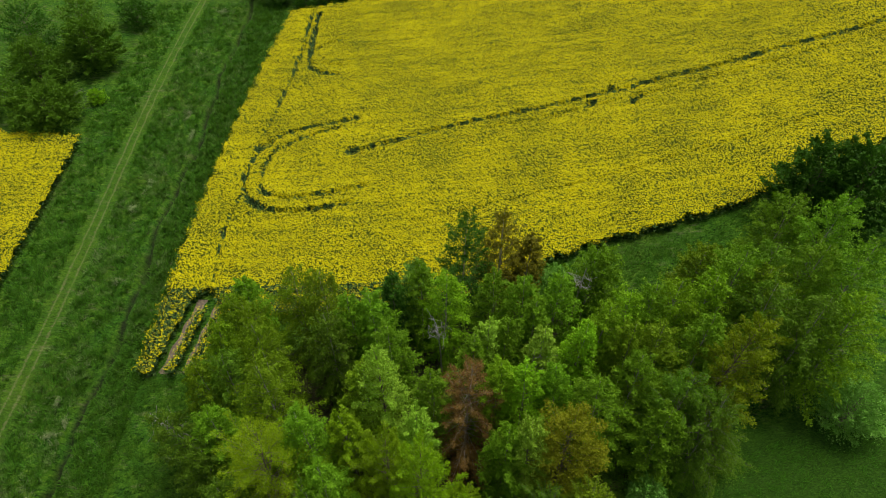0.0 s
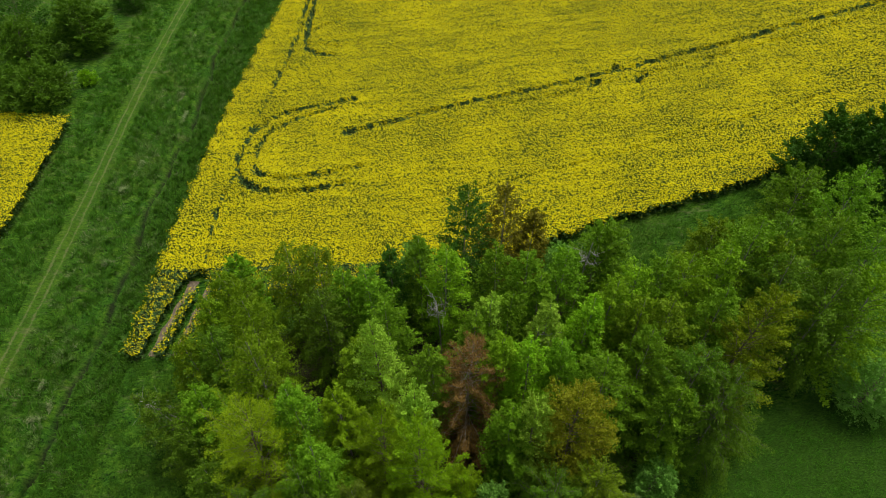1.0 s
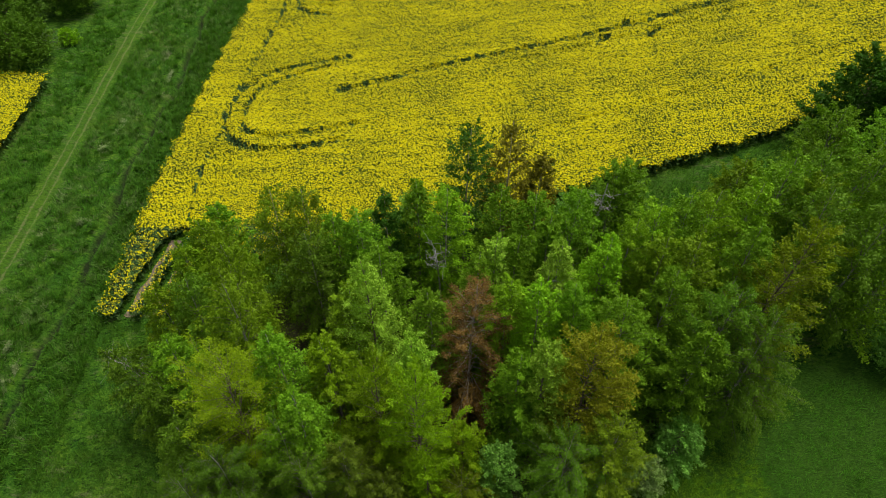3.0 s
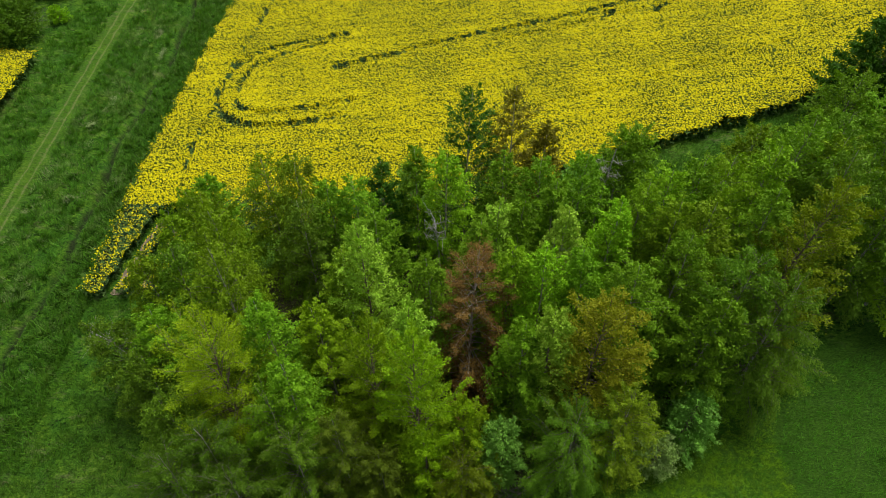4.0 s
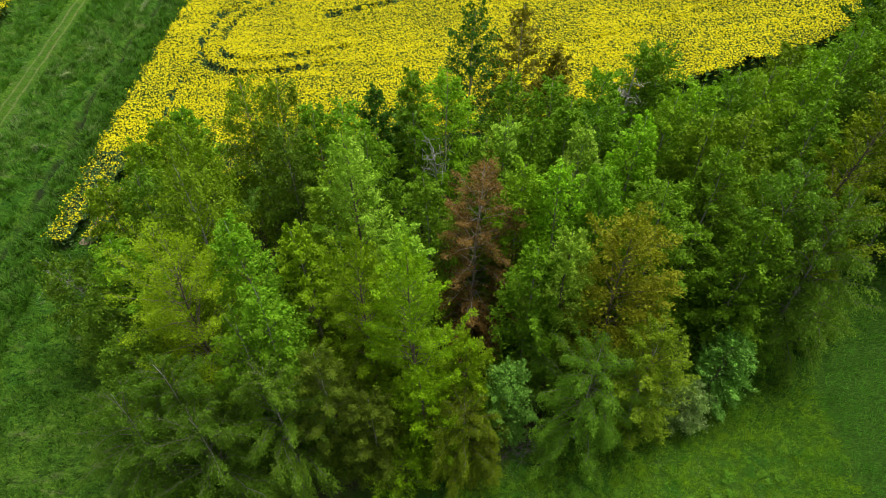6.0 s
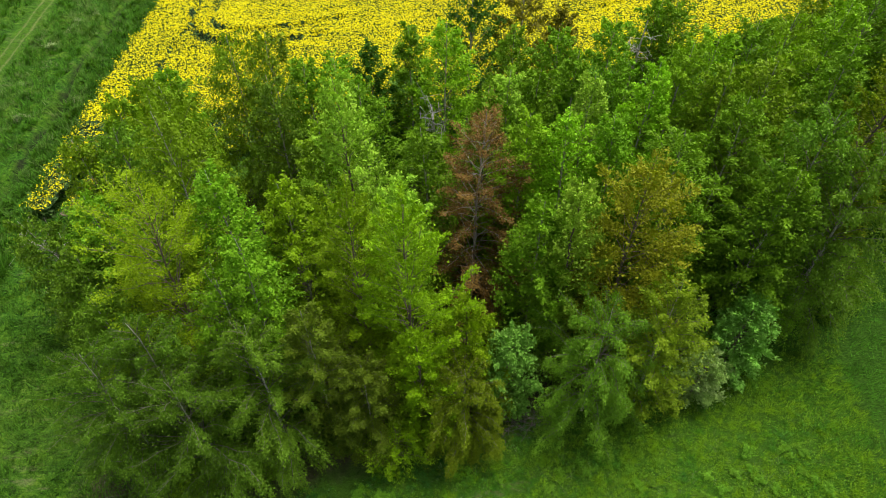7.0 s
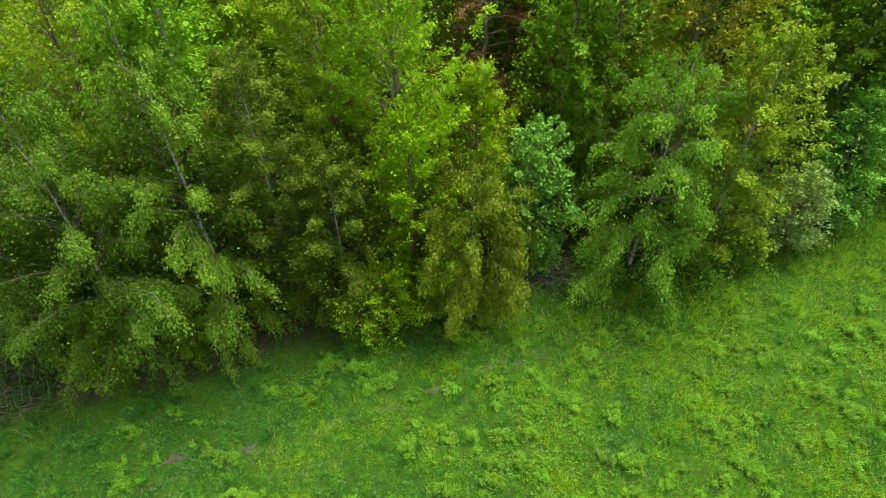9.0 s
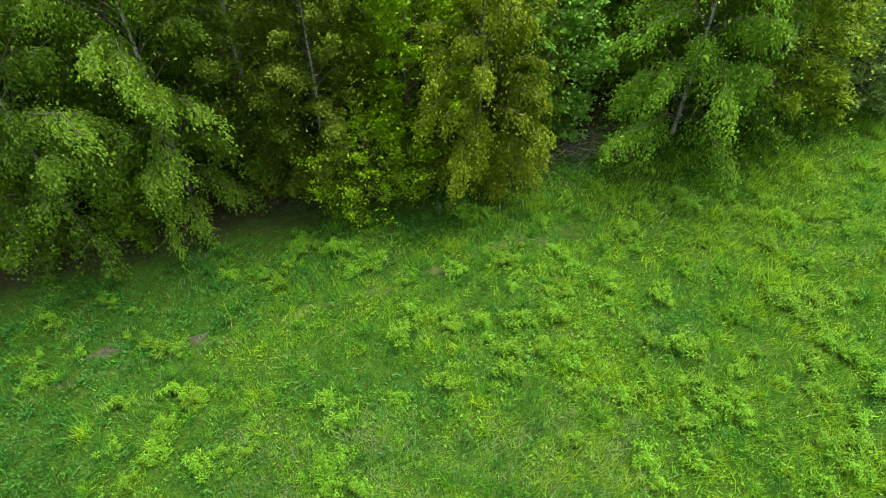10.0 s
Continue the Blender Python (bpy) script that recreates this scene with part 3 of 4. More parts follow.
# wheelings: line, half-width, depth
WHEELINGS = [
    ([(76, 77), (57, 74.5), (37.7, 72.3), (15.9, 68.9), (1.2, 66.8), (-11.8, 62.9)], 0.27, 0.75),
    ([(76, 74.9), (57, 72.4), (37.7, 70.2), (15.9, 66.8), (6.0, 65.4)], 0.17, 0.40),
    ([(-9.5, 56.6), (-12.5, 55.8), (-19.2, 54.8), (-22.2, 56.1), (-22.8, 58.6), (-22.2, 63.4), (-19.6, 65.7), (-13.9, 67.9)], 0.23, 0.75),
    ([(-11, 53.9), (-14.9, 52.9), (-18.9, 52.7), (-22.4, 53.7), (-24.3, 56.2), (-24.8, 59.2), (-24.1, 64.0), (-21.4, 67.3), (-16.2, 68.7), (-11.5, 69.7)], 0.27, 0.85),
    ([(-24.9, 43), (-25.3, 51.5), (-24.5, 55.7)], 0.24, 0.62),
    ([(-23.0, 43), (-23.5, 51.0), (-22.4, 53.7)], 0.17, 0.45),
    ([(-24.4, 64), (-22.8, 75.5), (-21.8, 83.9), (-21.6, 99)], 0.25, 0.62),
    ([(-20.5, 98), (-20.4, 86.8), (-20.2, 82.5), (-18.5, 81.0), (-15.6, 80.3)], 0.33, 0.80),
    ([(-20.4, 86), (-18.6, 88.4), (-15.4, 89.6)], 0.27, 0.60),
    ([(-19.6, 83.0), (-17.5, 83.2), (-15.4, 82.5)], 0.22, 0.50),
    ([(48, 60.5), (30, 57.0), (10, 52.6), (-4, 50.0)], 0.16, 0.30),
]
BLANKS = [(19.2, 68.0, 0.4), (22.0, 70.6, 0.3), (24.2, 67.3, 0.45), (25.2, 68.2, 0.3), (13.0, 98.6, 2.2), (-11.6, 63.1, 0.6)]


def edge_noise(a, b):
    return 0.22 * np.sin(a * 1.7 + b) + 0.16 * np.sin(a * 4.1 + 2 * b) + 0.10 * np.sin(a * 9.3 + 3 * b)


def main_field(x, y):
    left = -29.5 + 4.2 * ((y - 40) / 60) ** 2 + edge_noise(y, 0.3)
    low = np.interp(x, [-40, -23.2, -22.0, 5.0, 11.0, 17.5, 30.6, 37.6, 80], [31.4, 31.6, 37.6, 39.6, 43.2, 45.0, 47.8, 50.2, 66]) + edge_noise(x, 1.1)
    high = 99.5 + 0.17 * (x + 26) + edge_noise(x, 2.0)
    lanes = (y < 40.2) & ((np.abs(x + 26.5 - (y - 36) * 0.18) < 0.52) | (np.abs(x + 24.4 - (y - 36) * 0.18) < 0.40))
    lanes |= (np.hypot((x + 24.9) / 1.1, (y - 40.4) / 1.1) < 1)
    return (x > left) & (y > low) & (y < high) & (x < 78) & ~lanes


def side_field(x, y):
    right = -47.3 - 0.035 * (y - 42) + edge_noise(y, 0.7)
    high = 67.4 - 0.02 * (x + 49) + edge_noise(x, 1.9)
    return (x < right) & (y < high) & (y > 18) & (x > -85)


def rape_field(name, inside, box, step, tufts, wheel, label):
    rng = np.random.default_rng(len(name) * 13 + 5)
    x0, x1, y0, y1 = box
    xs, ys = np.arange(x0, x1, step), np.arange(y0, y1, step)
    X, Y = np.meshgrid(xs, ys, indexing="ij")
    X = X + rng.uniform(-0.3, 0.3, X.shape) * step
    Y = Y + rng.uniform(-0.3, 0.3, Y.shape) * step
    ok = inside(X, Y)

    def sunk(x, y):
        d = np.zeros(x.shape)
        if wheel:
            for pts, half, deep in WHEELINGS:
                line = smooth_line(pts)
                far = far_from(x, y, line) + 0.10 * np.sin(x * 3.1 + y * 2.3)
                broken = 0.72 + 0.30 * np.sin(x * 0.83 + 1.7 * np.sin(y * 0.61)) + 0.18 * np.sin(x * 2.7 + y * 1.9)
                d = np.maximum(d, deep * np.clip(broken, 0.6, 1.0) * np.clip(1.45 - far / half, 0, 1))
            for bx, by, r in BLANKS:
                d = np.maximum(d, 0.9 * np.clip(1.6 - np.hypot(x - bx, y - by) / r, 0, 1))
        return d

    S = sunk(X, Y)
    swell = 0.10 * np.sin(X * 0.35 + Y * 0.11) * np.sin(Y * 0.41) + 0.05 * np.sin(X * 1.3) * np.sin(Y * 1.1)
    Z = land(X, Y) + 1.22 + swell + rng.uniform(-0.11, 0.11, X.shape) - S - np.where((Y < 41) & (X > -40), 0.30, 0.0)
    n, m = X.shape
    i, j = np.meshgrid(np.arange(n - 1), np.arange(m - 1), indexing="ij")
    keep = ok[:-1, :-1] & ok[1:, :-1] & ok[1:, 1:] & ok[:-1, 1:]
    f = np.stack([i * m + j, (i + 1) * m + j, (i + 1) * m + j + 1, i * m + j + 1], -1)[keep]
    thin = (Y[:-1, :-1] < 41.5) & (X[:-1, :-1] > -40) & (rng.uniform(0, 1, keep.shape) < 0.80)
    deep = ((S[:-1, :-1] + S[1:, 1:] > 0.55) | thin)[keep]
    used = np.unique(f)
    remap = np.zeros(n * m, np.int32)
    remap[used] = np.arange(len(used))
    v = np.stack([X, Y, Z], -1).reshape(-1, 3)[used]
    f = remap[f]
    mid = v.mean(0)
    at = Vector((float(mid[0]), float(mid[1]), float(land(mid[0], mid[1]))))
    top = thing(name, at, label, "crop field", kind="stuff")
    o = np.array(at)
    me = mesh_of("canopy", v - o, f, RAPE)
    me.materials.append(RAPE_GREEN)
    me.polygons.foreach_set("material_index", deep.astype(np.int32))
    part("canopy", me, top)
    # flower heads standing out of the canopy
    tx, ty = rng.uniform(x0, x1, tufts), y0 + (y1 - y0) * rng.uniform(0, 1, tufts) ** 1.5
    ts = sunk(tx, ty)
    good = inside(tx, ty) & (ts < 0.12 + 0.25 * rng.uniform(0, 1, tufts) ** 3)
    good &= (ty > 41.5) | (tx < -40) | (rng.uniform(0, 1, tufts) < 0.80)
    tx, ty = tx[good], ty[good]
    tz = land(tx, ty) + 1.20 + rng.uniform(0.0, 0.26, len(tx))
    P = np.stack([tx, ty, tz], 1) - o
    part("flower_layer", mesh_of("flower_layer", *leaves(rng, P, np.zeros_like(P), 0.118, 0.0, 1.0, 1.2), PETAL), top)
    # green stems on the open sides
    b = keep.copy()
    inner = np.zeros_like(b)
    inner[1:-1, 1:-1] = b[:-2, 1:-1] & b[2:, 1:-1] & b[1:-1, :-2] & b[1:-1, 2:]
    rim = np.argwhere(b & ~inner)
    rep = 15
    ex = X[rim[:, 0], rim[:, 1]].repeat(rep) + rng.normal(0, 0.16, len(rim) * rep)
    ey = Y[rim[:, 0], rim[:, 1]].repeat(rep) + rng.normal(0, 0.16, len(rim) * rep)
    ez = land(ex, ey) + rng.uniform(0.1, 1.2, len(ex))
    P = np.stack([ex, ey, ez], 1) - o
    part("stem_fringe", mesh_of("stem_fringe", *leaves(rng, P, np.zeros_like(P), 0.36, 1.5, 0.45, 0.0), STEM), top)
    e = rng.uniform(0, 1, len(ex)) < np.where((ey < 41) & (ex > -40), 0.11, 0.35)
    P = P[e] * [1, 1, 0] + np.stack([np.zeros(e.sum()), np.zeros(e.sum()), land(ex[e], ey[e]) - o[2] + rng.uniform(0.75, 1.35, e.sum())], 1)
    part("flower_fringe", mesh_of("flower_fringe", *leaves(rng, P, np.zeros_like(P), 0.14, 0.0, 0.9, 0.7), PETAL), top)
    return top


rape_field("rape_field", main_field, (-31.5, 78, 30.5, 118), 0.34, 250000, True, "yellow flowering rape crop with dark wheel tracks")
rape_field("rape_field", side_field, (-85, -46.5, 18, 68.5), 0.36, 60000, False, "yellow flowering rape crop beside the grass track")

# bare wheel lanes through the thin corner of the crop
for dx, half in ((0.0, 0.42), (2.1, 0.36)):
    ys = np.linspace(32.2, 41.0, 30)
    xm = -26.5 + dx + (ys - 36) * 0.18
    w = half * (1.1 + 0.25 * np.sin(ys * 2.2 + dx))
    v = np.concatenate([np.stack([xm + k * w, ys, ground_z(xm, ys) + 0.03 + 0.05 * (1 - abs(k))], 1) for k in (-1, -0.4, 0.4, 1)])
    f = np.array([[a * 30 + i, (a + 1) * 30 + i, (a + 1) * 30 + i + 1, a * 30 + i + 1] for a in range(3) for i in range(29)])
    tagged(new("bare_wheel_lane", mesh_of("bare_wheel_lane", v, f, SOIL, True)), "bare brown soil wheel lane in the crop", "ground", kind="structure")


# ---- the wood ----
def birches(rows, look_of, habit, blades, size, label, **more):
    for x, y, high, wide in rows:
        tree(x, y, high, wide, look_of, habit, blades, size, label, group="trees of the wood", **more)


NEAR, FRONT, MIDDLE, BACK = (62000, 0.086), (50000, 0.104), (21000, 0.158), (17000, 0.178)
# front row, open to the meadow
birches([(-1.4, 17.4, 13.9, 4.3), (-3.7, 18.4, 13.2, 4.4)], "lime", "lime", *FRONT, "lime-green broadleaf tree at the edge of the wood")
birches([(-14.2, 13.7, 10.4, 5.6), (-11.0, 13.2, 9.4, 5.4), (-12.5, 15.0, 10.6, 4.8)], "front", "weep", *NEAR, "green weeping birch beside the meadow")
birches([(-7.7, 14.2, 10.8, 5.0), (7.4, 15.9, 8.4, 5.6)], "weep", "weep", *NEAR, "pale green weeping birch beside the meadow")
birches([(-5.5, 15.2, 10.4, 3.6), (-3.4, 14.6, 7.4, 3.4)], "bronze", "birch", *NEAR, "bronze-green birch at the edge of the wood")
birches([(1.2, 14.9, 6.4, 4.2)], "moss", "weep", 60000, 0.085, "drooping yellow-green young tree beside the meadow")
birches([(1.4, 17.0, 8.0, 3.2), (-0.9, 15.0, 8.0, 3.4)], "lime", "lime", 32000, 0.115, "yellow-green young tree at the edge of the wood")
birches([(10.1, 16.3, 9.0, 4.0)], "moss", "birch", 32000, 0.115, "yellow-green young birch at the edge of the wood")
birches([(-12.7, 18.9, 14.1, 7.2)], "yellow", "fan", *FRONT, "yellow-green broadleaf tree in the wood")
birches([(19.0, 20.9, 11.5, 5.8), (16.9, 22.4, 12.5, 4.8)], "weep", "weep", 38000, 0.13, "tall green weeping birch beside the meadow")
# second rows
birches([(1.8, 23.4, 13.3, 6.2)], "brown", "cone", 46000, 0.10, "dead reddish-brown conifer in the wood", bark=DEAD_WOOD, name="dead_conifer")
birches([(8.9, 19.9, 12.7, 5.0)], "gold", "fan", 26000, 0.145, "golden bronze birch in the wood")
birches([(6.1, 19.8, 12.0, 3.2), (-4.4, 23.9, 15.2, 3.8)], "pale", "lime", 26000, 0.145, "pale green aspen in the wood")
birches([(-7.0, 21.0, 12.3, 3.6)], "lime", "birch", 32000, 0.15, "lime-green birch in the wood")
birches([(-8.2, 17.0, 13.0, 3.8), (11.2, 22.3, 12.0, 4.6), (14.1, 24.0, 12.2, 4.4)], "birch", "birch", 26000, 0.145, "green birch in the wood")
birches([(-0.9, 23.6, 12.7, 3.7), (2.2, 26.3, 12.6, 3.4), (-9.8, 20.8, 13.3, 3.8), (-17.5, 22.4, 10.5, 4.2), (19.6, 26.7, 12.5, 3.8)], "birch", "birch", *MIDDLE, "green birch in the wood")
birches([(4.1, 24.3, 12.5, 3.6), (6.0, 23.6, 12.5, 3.6), (10.4, 26.7, 12.8, 3.5), (12.2, 27.9, 12.8, 3.6)], "bright", "birch", *MIDDLE, "bright green birch in the wood")
birches([(3.5, 27.8, 12.6, 3.2), (7.7, 27.0, 12.4, 3.0)], "pale", "birch", *MIDDLE, "pale green birch in the wood")
birches([(-13.1, 23.6, 14.2, 5.0), (-14.6, 28.2, 12.6, 4.6)], "olive", "weep", *MIDDLE, "olive-green birch in the wood")
birches([(-17.5, 26.6, 11.5, 4.6), (-9.4, 29.4, 12.2, 4.2)], "weep", "weep", *MIDDLE, "green weeping birch in the wood")
tree(-19.8, 23.0, 8.0, 4.4, "weep", "weep", 16000, 0.17, "leaning green birch beside the grass strip", group="trees of the wood", lean=(-3.0, 0.5))
tree(20.6, 24.7, 14.4, 5.4, "yellow", "fan", 32000, 0.15, "leaning yellow-green broadleaf tree in the wood", group="trees of the wood", lean=(0.9, 0.0))
# back rows along the crop
birches([(12.6, 34.2, 12.0, 4.4), (9.4, 31.7, 12.5, 3.8), (23.2, 32.1, 12.8, 5.2), (-18.2, 36.0, 8.8, 3.6), (-7.7, 31.4, 11.8, 3.8), (-5.8, 31.4, 11.8, 4.2),
         (-1.9, 34.1, 11.7, 3.2), (4.5, 33.0, 11.6, 3.8), (6.8, 31.7, 12.0, 3.8)], "birch", "birch", *BACK, "green birch at the back of the wood")
birches([(18.4, 29.9, 12.5, 5.2), (-12.8, 34.2, 12.0, 5.0), (-10.2, 33.4, 12.4, 4.6), (-16.8, 32.1, 10.5, 4.6)], "olive", "weep", *BACK, "olive-green birch at the back of the wood")
birches([(20.6, 30.5, 12.5, 4.2), (0.1, 32.4, 13.0, 4.2)], "bright", "birch", *BACK, "bright green birch at the back of the wood")
birches([(-4.5, 34.3, 11.0, 3.2), (1.9, 37.3, 14.0, 4.6)], "dark", "birch", *BACK, "dark green tree standing against the crop")
birches([(5.3, 38.4, 13.2, 4.2), (7.9, 38.8, 9.6, 3.0)], "rust", "birch", 7000, 0.24, "thin bronze-brown birch standing against the crop")
# the wood's far wing
birches([(36.7, 46.4, 9.0, 6.6), (39.8, 44.2, 9.5, 7.0)], "dark", "round", 28000, 0.27, "dark green broad tree at the crop edge")
birches([(30.9, 40.1, 9.5, 5.2), (32.7, 37.1, 12.0, 5.2), (29.8, 32.8, 12.0, 5.2), (32.4, 31.5, 12.5, 5.2), (24.7, 35.7, 9.0, 4.2)], "birch", "birch", *BACK, "green birch in the far wing of the wood")
birches([(26.3, 33.3, 12.0, 4.8), (24.6, 28.6, 12.8, 5.2), (27.6, 27.4, 12.5, 5.2)], "weep", "weep", *BACK, "green weeping birch in the far wing of the wood")
birches([(30.0, 27.0, 12.5, 5.2)], "bright", "birch", *BACK, "bright green birch in the far wing of the wood")
birches([(25.2, 31.2, 12.0, 4.2)], "olive", "birch", *BACK, "olive-green birch in the far wing of the wood")
birches([(14.2, 29.3, 12.5, 4.0)], "bright", "birch", *BACK, "bright green birch at the back of the wood")
birches([(16.2, 29.6, 12.5, 3.8), (5.0, 28.3, 12.2, 3.2), (7.4, 30.0, 12.0, 3.4), (-4.3, 28.2, 12.2, 3.6), (13.6, 34.6, 11.5, 4.2)], "birch", "birch", *BACK, "green birch at the back of the wood")
birches([(16.0, 26.2, 12.5, 4.2), (14.2, 26.5, 12.3, 3.8), (-5.8, 24.7, 12.5, 3.6), (22.2, 35.4, 10.0, 4.2)], "olive", "birch", *BACK, "olive-green birch in the wood")
birches([(8.5, 23.6, 12.2, 3.4), (4.6, 19.8, 11.0, 3.4), (15.3, 20.5, 11.0, 3.8)], "birch", "birch", 26000, 0.15, "green birch in the wood")
birches([(-2.2, 21.2, 11.5, 3.2)], "pale", "lime", 26000, 0.15, "pale green aspen in the wood")
birches([(-9.1, 15.8, 12.0, 3.6)], "birch", "weep", 32000, 0.12, "green birch at the edge of the wood")
# shrubs
for x, y, high, wide in ((-2.6, 40.6, 5.0, 3.4), (10.7, 38.4, 5.6, 3.6)):
    tree(x, y, high, wide, "elder", "round", 4500, 0.24, "pale green shrub between wood and crop", "shrub", "elder shrubs", name="elder_shrub")
# trees beside the thin corner of the crop
birches([(-18.6, 33.6, 10.0, 3.4), (-18.8, 29.8, 11.2, 3.5), (-19.2, 26.2, 11.0, 3.7)], "olive", "weep", *BACK, "olive-green birch beside the crop corner")
birches([(-18.3, 20.6, 8.6, 4.0), (-15.8, 17.6, 9.0, 4.2)], "weep", "weep", 26000, 0.15, "green weeping birch beside the grass strip")
# undergrowth along the front of the wood
for x, y, high, kind in ((-11.8, 12.6, 2.6, "olive"), (-8.9, 13.3, 2.8, "birch"), (-5.0, 14.6, 1.8, "bronze"), (-4.6, 15.4, 3.4, "bush"), (-2.1, 13.9, 3.0, "lime"), (-0.6, 14.9, 2.6, "olive"),
                         (2.6, 17.2, 2.6, "bush"), (5.8, 18.4, 3.0, "birch"), (8.2, 16.6, 3.2, "weep"), (9.6, 17.6, 3.4, "bush"), (13.0, 19.2, 3.2, "bush"), (17.5, 20.4, 3.6, "birch"), (21.5, 21.6, 3.6, "birch")):
    tree(x, y, high, high * 1.05, kind, "round", 9000, 0.09, "low undergrowth bush at the wood's edge", "bush", "undergrowth bushes", name="bush")
# elders and other pale shrubs at the front
for x, y, high, wide in ((3.3, 16.6, 6.6, 3.2), (15.2, 18.2, 5.4, 3.2), (32.1, 23.9, 5.5, 4.6)):
    tree(x, y, high, wide, "elder", "round", 17000, 0.145, "pale green flowering elder shrub at the wood's edge", "shrub", "elder shrubs", name="elder_shrub")
tree(13.1, 16.6, 3.4, 2.6, "whitish", "round", 11000, 0.11, "low whitish flowering shrub at the wood's edge", "shrub", "elder shrubs", name="elder_shrub")
# the copse beyond the track
for x, y, high, wide, kind, n in ((-54.0, 71.0, 5.2, 9.4, "bush", 34000), (-52.6, 84.8, 7.6, 7.0, "bush", 28000), (-58.5, 79.6, 7.0, 8.0, "bush", 20000),
                               (-61.6, 86.2, 9.0, 8.0, "dark", 9000), (-63.0, 74.0, 7.0, 9.0, "bush", 9000), (-56.0, 91.0, 7.5, 7.0, "bush", 8000), (-50.5, 97.5, 4.0, 6.0, "dark", 6000)):
    tree(x, y, high, wide, kind, "round", n, 0.26, "broad dense green bush beyond the grass track", "bush", "bushes of the copse", name="bush")
tree(-49.6, 76.0, 2.0, 2.6, "bright", "round", 2500, 0.22, "small bright green bush beside the track", "bush", "bushes of the copse", name="bush")
# trees at the top end of the crop
birches([(-24, 106, 11, 6), (-17, 107, 11, 6), (-10, 108.5, 11, 6), (-31, 108, 9, 6)], "dark", "birch", 5000, 0.36, "dark tree at the far end of the crop")
# low bushes added as a dark row for the shade under these trees
for x, y in ((-23.5, 102.6), (-20.0, 103.4), (-16.0, 104.0), (-12.0, 104.6), (-8.0, 105.4), (-28.5, 103.5)):
    tree(x, y, 2.6, 4.2, "dark", "round", 1800, 0.34, "low dark bush added for the shade at the crop's far end", "bush", "bushes at the far end", name="bush")
# bare dead birches whose pale branches show among the leaves
def bare_birch(x, y, high, spread, lean=(0.0, 0.0)):
    rng = np.random.default_rng(int(high * 100))
    top = thing("bare_birch", (x, y, gz(x, y) - 0.05), "pale leafless dead birch in the wood", "tree", "bare birches")
    s = np.linspace(0, 1, 8)
    stem = np.stack([0.5 * spread * s ** 2 * math.cos(high) + lean[0] * s ** 1.5, 0.3 * np.sin(s * 3) + lean[1] * s ** 1.5, s * high], 1)
    part("trunk", mesh_of("trunk", *tube(stem, 0.10 * (1 - 0.8 * s) + 0.015, 7), BIRCH_BARK, True), top)
    for i in range(11):
        f = rng.uniform(0.66, 1.0)
        a, l = i * 2.4 + rng.normal(0, 0.3), spread * rng.uniform(0.5, 1.1)
        st = np.array([np.interp(f, s, stem[:, q]) for q in range(3)])
        t = np.linspace(0, 1, 5)[:, None]
        p = st + np.array([math.cos(a), math.sin(a), 0.45]) * l * t + rng.normal(0, 0.07, (5, 3)) * t
        rods = [tube(p, np.linspace(0.034, 0.010, 5), 5)]
        for q in range(3):
            b0 = p[2 + q % 3]
            rods.append(tube(np.stack([b0, b0 + rng.normal(0, 0.22, 3) + [0, 0, 0.12], b0 + rng.normal(0, 0.4, 3) + [0, 0, 0.2]]), [0.02, 0.014, 0.007], 4))
        part("limb", mesh_of("limb", *joined(rods), BIRCH_BARK, True), top)


bare_birch(-0.1, 30.2, 9.3, 0.9)
bare_birch(7.0, 26.2, 10.9, 1.1)
bare_birch(11.4, 33.0, 11.6, 0.9)
bare_birch(-19.2, 23.4, 6.3, 0.7, lean=(-4.6, 0.6))


# ---- meadow plants ----
def grass_stuff(name, box, tussocks, each, high, wide, spread, material, label, keep, fan=0.7):
    """Grass in tussocks: the blades of one lean the same way."""
    rng = np.random.default_rng(tussocks % 997)
    x0, x1, y0, y1 = box
    cx, cy = rng.uniform(x0, x1, tussocks), rng.uniform(y0, y1, tussocks)
    ch = rng.uniform(0.45, 1.0, tussocks) + 0.9 * rng.uniform(0, 1, tussocks) ** 5
    ca = rng.normal(0.4, 1.3, tussocks)
    k = np.repeat(np.arange(tussocks), each)
    n = len(k)
    r = spread * ch[k]
    x, y = cx[k] + rng.normal(0, 1, n) * r, cy[k] + rng.normal(0, 1, n) * r
    ok = keep(x, y)
    x, y, k, n = x[ok], y[ok], k[ok], int(ok.sum())
    h = high * ch[k] * rng.uniform(0.55, 1.25, n)
    az = ca[k] + rng.normal(0, fan, n)
    way = np.stack([np.cos(az), np.sin(az), 0 * az], 1)
    side = np.stack([-np.sin(az), np.cos(az), 0 * az], 1)
    o = np.array([(x0 + x1) / 2, (y0 + y1) / 2, 0])
    o[2] = gz(o[0], o[1])
    base = np.stack([x, y, ground_z(x, y) - 0.02], 1) - o
    up = np.zeros((n, 3))
    up[:, 2] = h * rng.uniform(0.45, 1.0, n)
    w = (wide * rng.uniform(0.6, 1.3, n))[:, None]
    v = np.stack([base - side * w, base + side * w, base + up + way * (h * rng.uniform(0.3, 1.0, n))[:, None]], 1).reshape(-1, 3)
    ob = new(name, mesh_of(name, v, np.arange(3 * n).reshape(-1, 3), material))
    ob.location = o
    return tagged(ob, label, "grass", kind="stuff")


